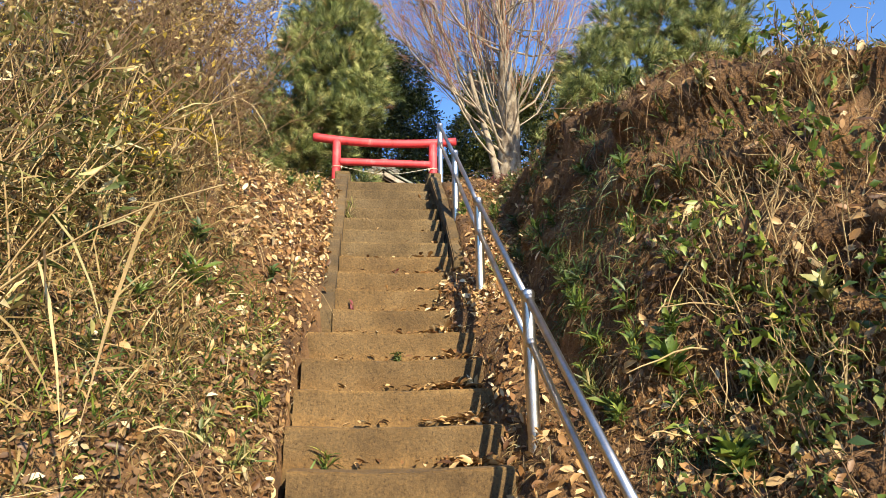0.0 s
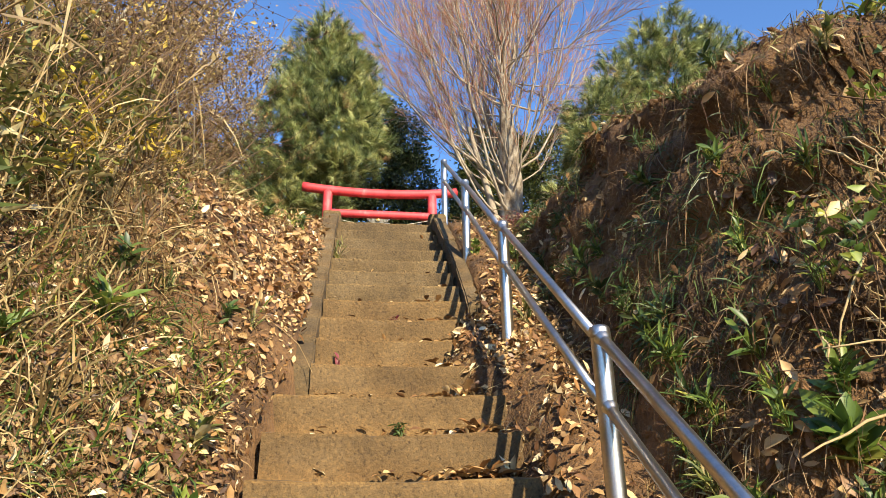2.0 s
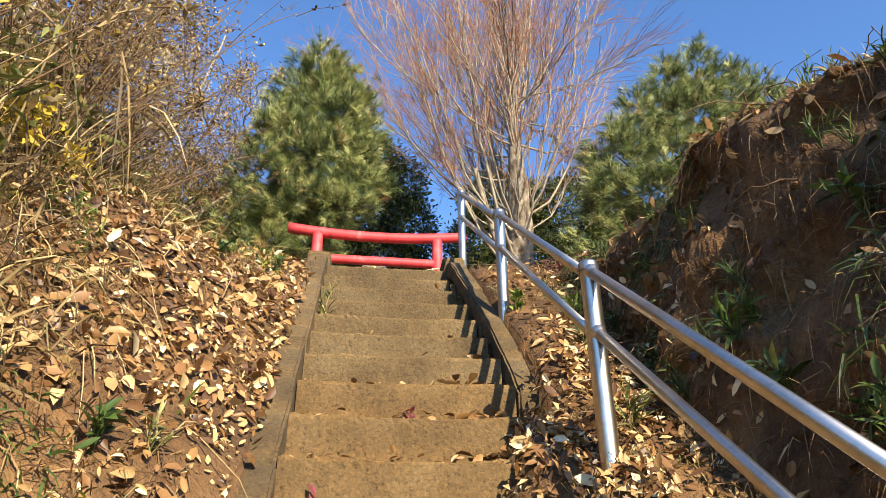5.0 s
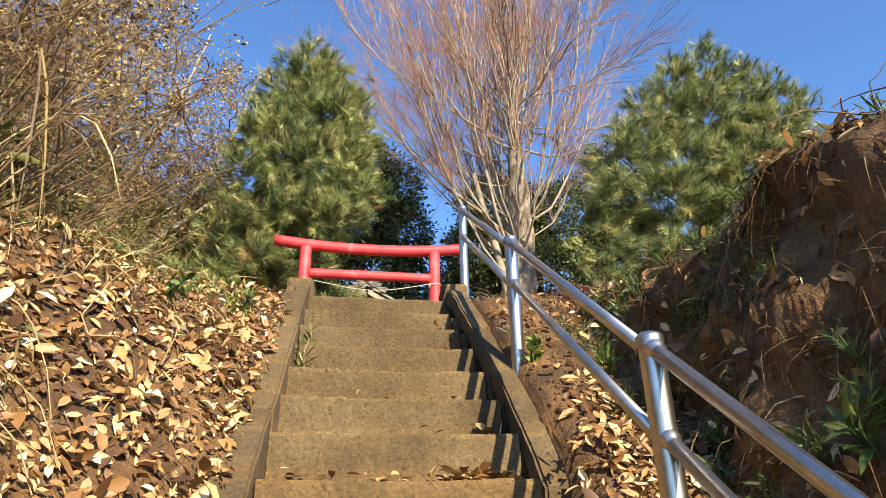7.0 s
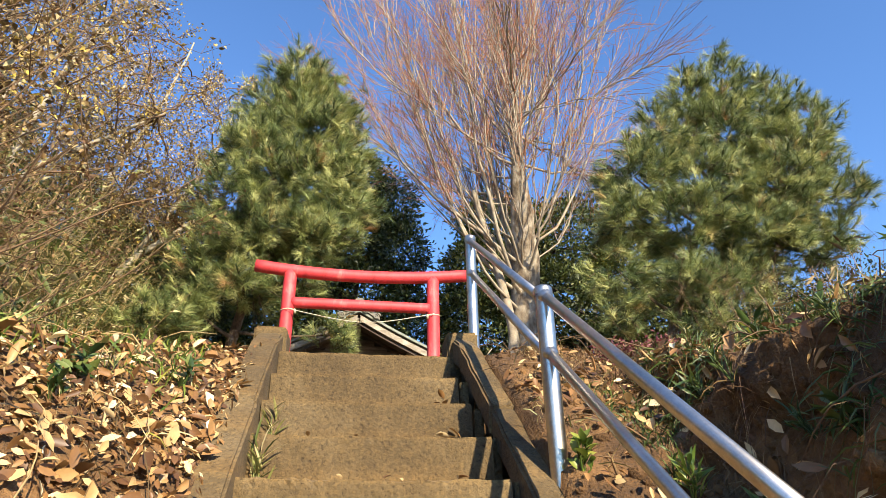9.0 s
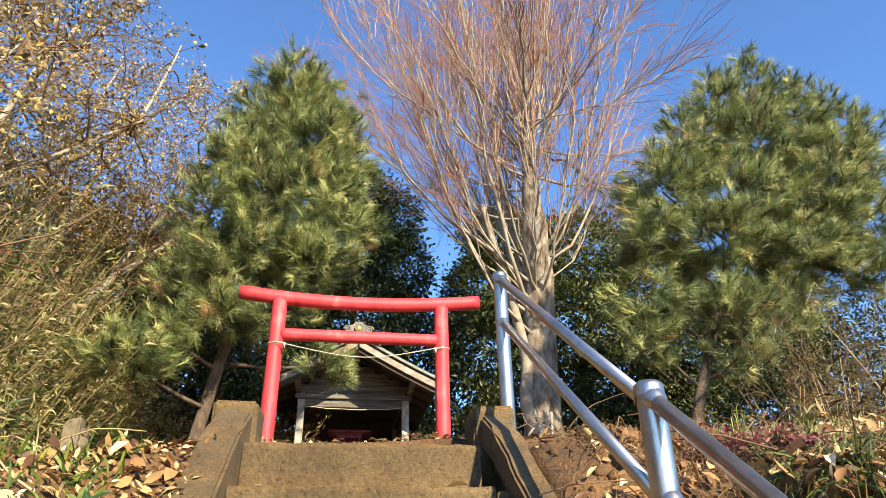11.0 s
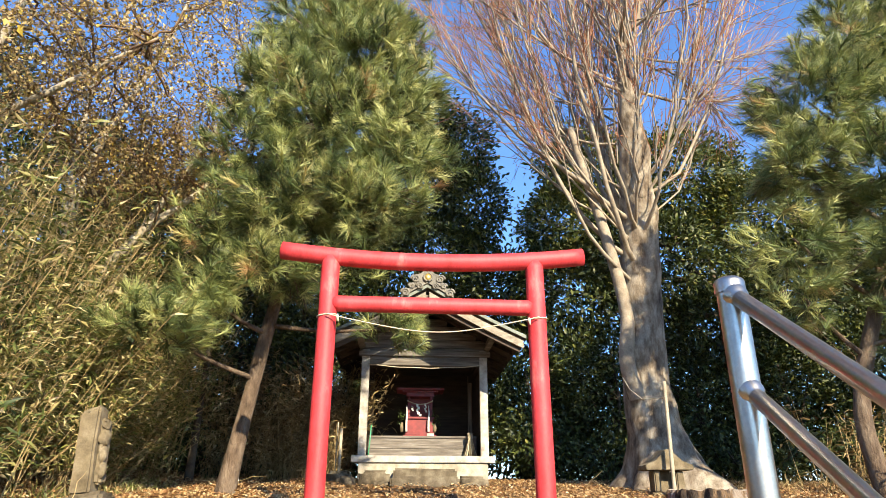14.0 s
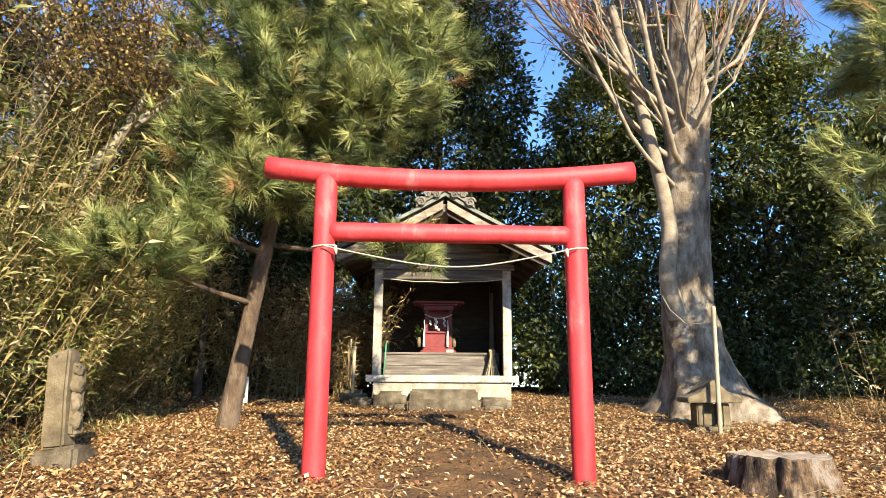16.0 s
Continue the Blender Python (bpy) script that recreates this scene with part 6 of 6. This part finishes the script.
def rosette(name, x, y, n, leaf, mat, seed, label, width=0.28, rise=0.5, group="small plants on the banks", at=None):
    """A low plant: leaves that spread from one crown."""
    rng = np.random.default_rng(seed)
    X, Y = np.array([float(x)]), np.array([float(y)])
    p, nrm = on_ground(X, Y)[0], slope_normal(X, Y)[0]
    if at:
        p, nrm = np.array(at, float), np.array([0, 0, 1.0])
    ax = unit(nrm * 0.7 + (0, 0, 0.6))
    d = unit(rand_dirs(n, rng) + ax * rise * 2)
    s = Soup()
    root = rng.normal(size=(n, 3)) * 0.015 + ax * rng.uniform(0, 0.10 * rise * 2, (n, 1))
    ln = leaf * rng.uniform(0.6, 1.2, n)
    leaves(s, root, d, unit(ax + rng.normal(size=(n, 3)) * 0.3), ln, ln * width, 0.2, 0.25)
    for i in range(0, n, 3):
        s.tube(np.array([(0, 0, -0.03), root[i], root[i] + d[i] * 0.02]), 0.003, 3)
    ob = thing(name, tuple(p), label, "plant", group)
    tagged(put("foliage", s.mesh("foliage"), mat, ob), kind="stuff")
    return ob


rg = np.random.default_rng(400)
for i in range(60):
    y = rg.uniform(-5.4, -1.4)
    x = rg.uniform(1.52, 2.1)
    # Weeds in the bank's shade mostly take the darker leaf colour to imitate it
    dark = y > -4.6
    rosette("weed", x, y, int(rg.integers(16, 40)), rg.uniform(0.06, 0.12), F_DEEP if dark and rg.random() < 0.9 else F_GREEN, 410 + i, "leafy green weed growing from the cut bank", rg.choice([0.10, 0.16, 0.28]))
for i in range(34):
    y = rg.uniform(-6.8, 0.0)
    rosette("weed", rg.uniform(2.0, 2.5), y, int(rg.integers(20, 40)), rg.uniform(0.04, 0.075), F_GREEN if rg.random() < 0.6 else F_SASA, 480 + i, "bright green weed on the crest of the bank", rg.choice([0.08, 0.12, 0.16]), 0.8)
for i in range(40):
    y = rg.uniform(-6.9, -0.2)
    x = -0.35 - rg.random() ** 1.3 * 1.4
    rosette("weed", x, y, int(rg.integers(14, 30)), rg.uniform(0.05, 0.105), rg.choice([F_DEEP, F_GREEN, F_SASA]), 530 + i, "small green weed among fallen leaves on the bank", rg.choice([0.15, 0.22, 0.35]), 0.5)
for i, (x, y, n, lf, mat, w, lb) in enumerate(((-0.10, -1.36, 26, 0.12, F_SASA, 0.14, "tuft of weeds growing against the kerb"), 
                                          (1.25, -1.72, 26, 0.07, F_GREEN, 0.5, "round-leaved weed at a rail post's foot"), (1.32, -3.1, 24, 0.13, F_SASA, 0.15, "grassy weed at a rail post's foot"),
                                          (1.45, -2.3, 16, 0.12, F_DEEP, 0.12, "spiky weed on bare soil"), (-0.9, -4.15, 22, 0.17, F_GREEN, 0.22, "spreading bright green weed on the bank"),
                                          (-1.5, -3.3, 26, 0.12, F_YELLOW, 0.4, "yellow-leaved seedling on the bank"), (-1.25, -2.5, 20, 0.11, F_YELLOW, 0.4, "yellow-leaved seedling under the shrub"),
                                          (1.80, -5.15, 40, 0.13, F_GREEN, 0.45, "bright leafy sapling on the bank"), (1.98, -5.6, 46, 0.13, F_GREEN, 0.45, "bright leafy sapling on the bank"),
                                          (1.72, -5.7, 40, 0.12, F_GREEN, 0.5, "broad-leaved green sapling low on the bank"), (1.55, -4.95, 24, 0.12, F_DEEP, 0.3, "dark green weed low on the bank"),
                                          (2.25, -1.4, 22, 0.14, F_GREEN, 0.2, "green weed on the bank's rim"))):
    rosette("weed", x, y, n, lf, mat, 600 + i, lb, w, 0.55)
for i, (k, x, n, lf, mat, w, lb) in enumerate(((12, 0.46, 34, 0.06, F_DEEP, 0.22, "small green weed in a joint of the steps"), (8, 0.50, 14, 0.04, F_PURPLE, 0.45, "tiny purple-leaved weed in a joint of the steps"),
                                             (10, 0.12, 18, 0.05, F_PURPLE, 0.45, "low purple-leaved weed on a step"), (15, 0.02, 30, 0.11, F_GREEN, 0.13, "spiky green weed at the end of a step"),
                                             (4, 0.02, 34, 0.13, F_SASA, 0.10, "tuft of dry grass and weeds beside the kerb"), (3, 0.03, 22, 0.10, F_SASA, 0.12, "thin tuft of grass beside the kerb"))):
    rosette("weed", x, step_y(k), n, lf, mat, 660 + i, lb, w, 0.7 if k < 5 else 0.25, at=(x, step_y(k - 1) - 0.03, step_z(k) + 0.004))
for i in range(24):
    y = rg.uniform(-6.5, -4.7)
    rosette("weed", rg.uniform(1.4, 3.3), y, int(rg.integers(14, 36)), rg.uniform(0.06, 0.11), rg.choice([F_GREEN, F_GREEN, F_SASA]), 800 + i, "leafy green weed on the sunlit end of the bank", rg.choice([0.13, 0.25, 0.4]), 0.6)
for i in range(12):
    x, y = rg.uniform(1.6, 3.0), rg.uniform(-6.2, -4.9)
    thicket("sapling", x, y, 0.25, 0.25, rg.uniform(0.25, 0.5), 9, 110, 0.07, F_GREEN if i % 3 else F_DEEP, 900 + i, "leafy green sapling rooted in the cut bank", group="saplings on the bank")
for i in range(6):
    x, y = rg.uniform(1.9, 3.0), rg.uniform(-6.0, -5.0)
    thicket("dead_bush", x, y, 0.3, 0.3, rg.uniform(0.3, 0.5), 16, 40, 0.03, F_RUST, 930 + i, "tangle of dead stems on the bank", M_STALK, group="dead bushes on the bank")
for i, (x, y, h) in enumerate(((-1.72, -3.25, 0.5), (-1.55, -3.6, 0.35), (-1.30, -2.75, 0.28))):
    thicket("yellow_shrub", x, y, 0.22, 0.22, h, 16, 170, 0.055, F_YELLOW, 650 + i, "small shrub with bright yellow leaves on the bank", group="yellow shrubs")
for i, (x, y) in enumerate(((1.80, -0.80), (1.92, -0.72), (2.02, -0.95), (2.12, -0.85), (1.95, -0.60))):
    thicket("purple_shrub", x, y, 0.16, 0.14, 0.12, 14, 220, 0.03, F_PURPLE, 640 + i, "low purple-red leafed shrub beside the steps", group="purple shrubs")

# ---- fallen leaves and litter ----
def litter(name, X, Y, size, mat, seed, label, wide=0.45, lift=0.012, flat=0.45, shape=leaves):
    rng = np.random.default_rng(seed)
    n = len(X)
    P, N = on_ground(X, Y), slope_normal(X, Y)
    N = unit(N + rng.normal(size=(n, 3)) * flat)
    d = rand_dirs(n, rng)
    d = unit(d - N * (d * N).sum(1, keepdims=True))
    ln = size * rng.uniform(0.55, 1.25, n)
    s = Soup()
    shape(s, P + N * lift + rng.uniform(0, 0.03, (n, 1)) * (0, 0, 1), d, N, ln, ln * wide * rng.uniform(0.7, 1.2, n), rng.uniform(-0.1, 0.5, n)[:, None], rng.uniform(-0.2, 0.35, n)[:, None])
    return tagged(put(name, s.mesh(name), mat), label, "fallen leaves", kind="stuff")


X, Y = in_box(40000, -2.6, -0.12, -7.6, 1.2)
dens = np.interp(-X, [0.16, 0.9, 1.6, 2.6], [1.0, 0.9, 0.5, 0.2]) * np.clip(0.85 + 0.8 * fbm(X * 1.6, Y * 1.6), 0, 1) * np.interp(Y, [-7.6, -6.2, -5.0], [0.75, 0.9, 1.0])
keep = R2.random(len(X)) < dens
X, Y = X[keep], Y[keep]
big = R2.random(len(X)) < np.interp(Y, [-7, -4.6, -3.4, -1.4, -0.6], [0.08, 0.15, 0.30, 0.38, 0.1])
litter("fallen_leaves", X[big], Y[big], 0.078, F_DRYLEAF, 701, "large curled tan and brown fallen leaves on the bank", 0.5, flat=0.6)
low = ~big & (Y < -4.4) & (R2.random(len(X)) < 0.7)
litter("fallen_leaves", X[~big & ~low], Y[~big & ~low], 0.042, F_DRYLEAF, 705, "small brown leaf scraps littering the bank", 0.5, flat=0.6)
litter("fallen_leaves", X[low], Y[low], 0.05, F_RUST, 709, "dull rust-brown leaves at the foot of the bank", 0.55, flat=0.6)
X, Y = in_box(16000, -2.6, -0.14, -7.6, 0.6)
keep = R2.random(len(X)) < np.clip(0.7 + 0.9 * fbm(X * 2.4, Y * 2.4 + 7), 0.1, 1)
litter("leaf_crumbs", X[keep], Y[keep], 0.03, F_DRYLEAF, 706, "crumbled brown leaf litter on the bank", 0.4, flat=0.6, shape=slim_leaves)
X, Y = in_box(9000, 0.85, 2.0, -7.4, 0.6)
dens = np.clip(np.interp(Y, [-2.6, -2.0], [0.75, 0.34]) + 1.0 * fbm(X * 2.2 + 3, Y * 1.6), 0, 1) * np.where((X < 1.22) & (Y > -2.4), 0, 1)
keep = R2.random(len(X)) < dens
litter("fallen_leaves", X[keep], Y[keep], 0.075, F_DRYLEAF, 702, "dry fallen leaves on the soil beside the handrail")
X, Y = in_box(5200, 0.78, 1.45, -7.2, -2.35)
keep = R2.random(len(X)) < np.clip(0.55 + 0.9 * fbm(X * 2.6, Y * 2.1 + 5), 0.05, 1)
litter("leaf_crumbs", X[keep], Y[keep], 0.045, F_DRYLEAF, 708, "heaps of broken leaves over the ends of the steps", 0.5, flat=0.6, shape=slim_leaves)
X, Y = in_box(5000, 0.85, 1.7, -7.2, -0.6)
keep = (fbm(X * 2.6 + 1, Y * 2.1) > 0.1) & ~((X < 1.2) & (Y > -2.4))
grass("straw", X[keep], Y[keep], 0.16, 0.005, 1.0, 114, F_DRYGRASS, "bent straw on the soil beside the handrail", 1.0)
X, Y = in_box(3600, 1.5, 3.2, -7.2, 0.3)
keep = R2.random(len(X)) < np.where(Y < -4.8, 0.9, 0.35)
litter("fallen_leaves", X[keep], Y[keep], 0.085, F_DRYLEAF, 703, "fallen leaves caught on the cut bank")
X, Y = in_box(165000, -4.2, 8.0, 0.12, 11.5)
path = np.exp(-((X - 0.65) / 0.75) ** 2) * np.clip((Y - 1.5) / 2, 0, 1)
dens = np.clip(1.0 - 0.75 * path + 0.35 * fbm(X * 0.9, Y * 0.9), 0.1, 1) * np.interp(Y, [0.1, 6.5, 8.5, 11.5], [1, 1, 0.55, 0.25]) * np.where((np.abs(X - SX) < 1.15) & (Y > 9.35), 0, 1)
keep = R2.random(len(X)) < dens
litter("fallen_leaves", X[keep], Y[keep], 0.046, F_PLATLEAF, 704, "carpet of small tan fallen leaves over the clearing", 0.6, flat=0.33, shape=slim_leaves)
X, Y = in_box(12000, -2.2, -0.2, -7.6, -4.2)
keep = R2.random(len(X)) < np.clip(0.75 + 0.8 * fbm(X * 2 + 3, Y * 2), 0.2, 1)
litter("leaf_scraps", X[keep], Y[keep], 0.045, F_RUST, 707, "matted rust-brown leaf scraps at the bank's foot", 0.5, flat=0.7, shape=slim_leaves)
X, Y = in_box(7000, -2.4, -0.5, -7.4, -3.6)
keep = fbm(X * 1.9 + 2, Y * 1.9 + 6) > -0.1
grass("green_grass", X[keep], Y[keep], 0.13, 0.008, 0.8, 113, F_DEEP, "low green weeds and grass at the bank's foot", 0.8)
# leaves and crumbs lying on the steps
rng = np.random.default_rng(710)
PS, NS, SZ = [], [], []
for k in range(1, 21):
    y0, y1 = step_y(k), step_y(k - 1)
    m = 10 if k < 7 else 85
    t = rng.random(m)
    x = np.where(rng.random(m) < (0.25 if k > 6 else 0.5), rng.uniform(0, 0.9, m), 0.93 - np.abs(rng.normal(size=m)) * (0.14 if k > 6 else 0.05))
    y = y1 - 0.012 - np.abs(rng.normal(size=m)) * 0.07
    PS.append(np.stack([np.clip(x, 0.0, 0.93), np.clip(y, y0 + 0.02, y1 - 0.01), np.full(m, step_z(k) + 0.010) + rng.uniform(0, 0.03, m)], -1))
PS = np.vstack(PS)
n = len(PS)
N = unit(np.array([0, 0, 1.0]) + rng.normal(size=(n, 3)) * 0.4)
d = rand_dirs(n, rng)
d = unit(d - N * (d * N).sum(1, keepdims=True))
ln = rng.uniform(0.025, 0.07, n) + 0.04 * (PS[:, 0] > 0.7)
s = Soup()
leaves(s, PS, d, N, ln, ln * 0.45, 0.25, 0.1)
tagged(put("step_leaves", s.mesh("step_leaves"), F_DRYLEAF), "scattered dry leaves and crumbs on the steps", "fallen leaves", kind="stuff")

# dead sticks and bent straws on the banks
for nm, nn, x0, x1, y0, y1, sd, lb in (("dead_sticks", 260, -2.4, -0.3, -7.2, 0.2, 720, "dead twigs and bent straws on the bank"), ("dead_sticks", 190, 1.35, 2.3, -7.2, 0.0, 721, "dead twigs and roots on the cut bank"),
                                       ("dead_sticks", 120, -2.6, 5.0, 0.5, 9.0, 722, "thin dead twigs among leaves in the clearing")):
    rng = np.random.default_rng(sd)
    s = Soup()
    X, Y = rng.uniform(x0, x1, nn), rng.uniform(y0, y1, nn)
    P, N = on_ground(X, Y), slope_normal(X, Y)
    for i in range(nn):
        d = rand_dirs(1, rng)[0]
        d = unit(d - N[i] * (d @ N[i]) * 0.85)
        ln = rng.uniform(0.12, 0.55)
        f = np.linspace(0, 1, 6)[:, None]
        q = P[i] + N[i] * 0.02 + d * ln * f + np.cumsum(rng.normal(size=(6, 3)) * 0.012, 0) + N[i] * 0.05 * np.sin(f * 3.1)
        s.tube(q, np.linspace(rng.uniform(0.002, 0.005), 0.0015, 6), 4)
    tagged(put(nm, s.mesh(nm), M_BSTEM if sd == 721 else M_STALK), lb, "twigs", kind="stuff")

# pale cut cane stems and roots that stick out of the bank's end
for i in range(34):
    rg = np.random.default_rng(960 + i)
    x, y = rg.uniform(1.62, 2.3), rg.uniform(-5.5, -4.85)
    P0, N0 = on_ground(np.array([x]), np.array([y]))[0], slope_normal(np.array([x]), np.array([y]))[0]
    ln = rg.uniform(0.15, 0.5)
    f = np.linspace(0, 1, 6)[:, None]
    d = unit(N0 * 0.5 + rg.normal(size=3) * 0.5 + (0, -0.2, -0.5))
    q = d * ln * f + np.array([0, 0, -0.12]) * f ** 2 + np.cumsum(rg.normal(size=(6, 3)) * 0.008, 0)
    ob = put("root", Soup().tube(q, np.linspace(0.006, 0.003, 6), 5, True).mesh("root"), M_STALK)
    ob.location = P0
    tagged(ob, "pale dry root sticking out of the cut bank", "root", "roots in the bank")

# crumbly clods on the bank and the strip beside the rail
rng = np.random.default_rng(730)
ico = bmesh.new()
bmesh.ops.create_icosphere(ico, subdivisions=1, radius=1.0)
IV = np.array([v.co[:] for v in ico.verts])
IT = np.array([[v.index for v in f.verts] for f in ico.faces])
ico.free()
n = 2600
X, Y = rng.uniform(1.2, 2.2, n), rng.uniform(-7.2, 0.4, n)
P = on_ground(X, Y)
r = 0.008 + 0.03 * rng.random(n) ** 4
V = P[:, None] + IV[None] * (r[:, None] * rng.uniform(0.6, 1.3, (n, 3)))[:, None] * rng.uniform(0.8, 1.2, (n, len(IV), 1))
s = Soup().add(V.reshape(-1, 3), None, (np.arange(n)[:, None, None] * len(IV) + IT).reshape(-1, 3))
tagged(put("soil_clods", s.mesh("soil_clods"), M_SOIL), "crumbled clods of brown soil on the bank", "soil", kind="stuff")
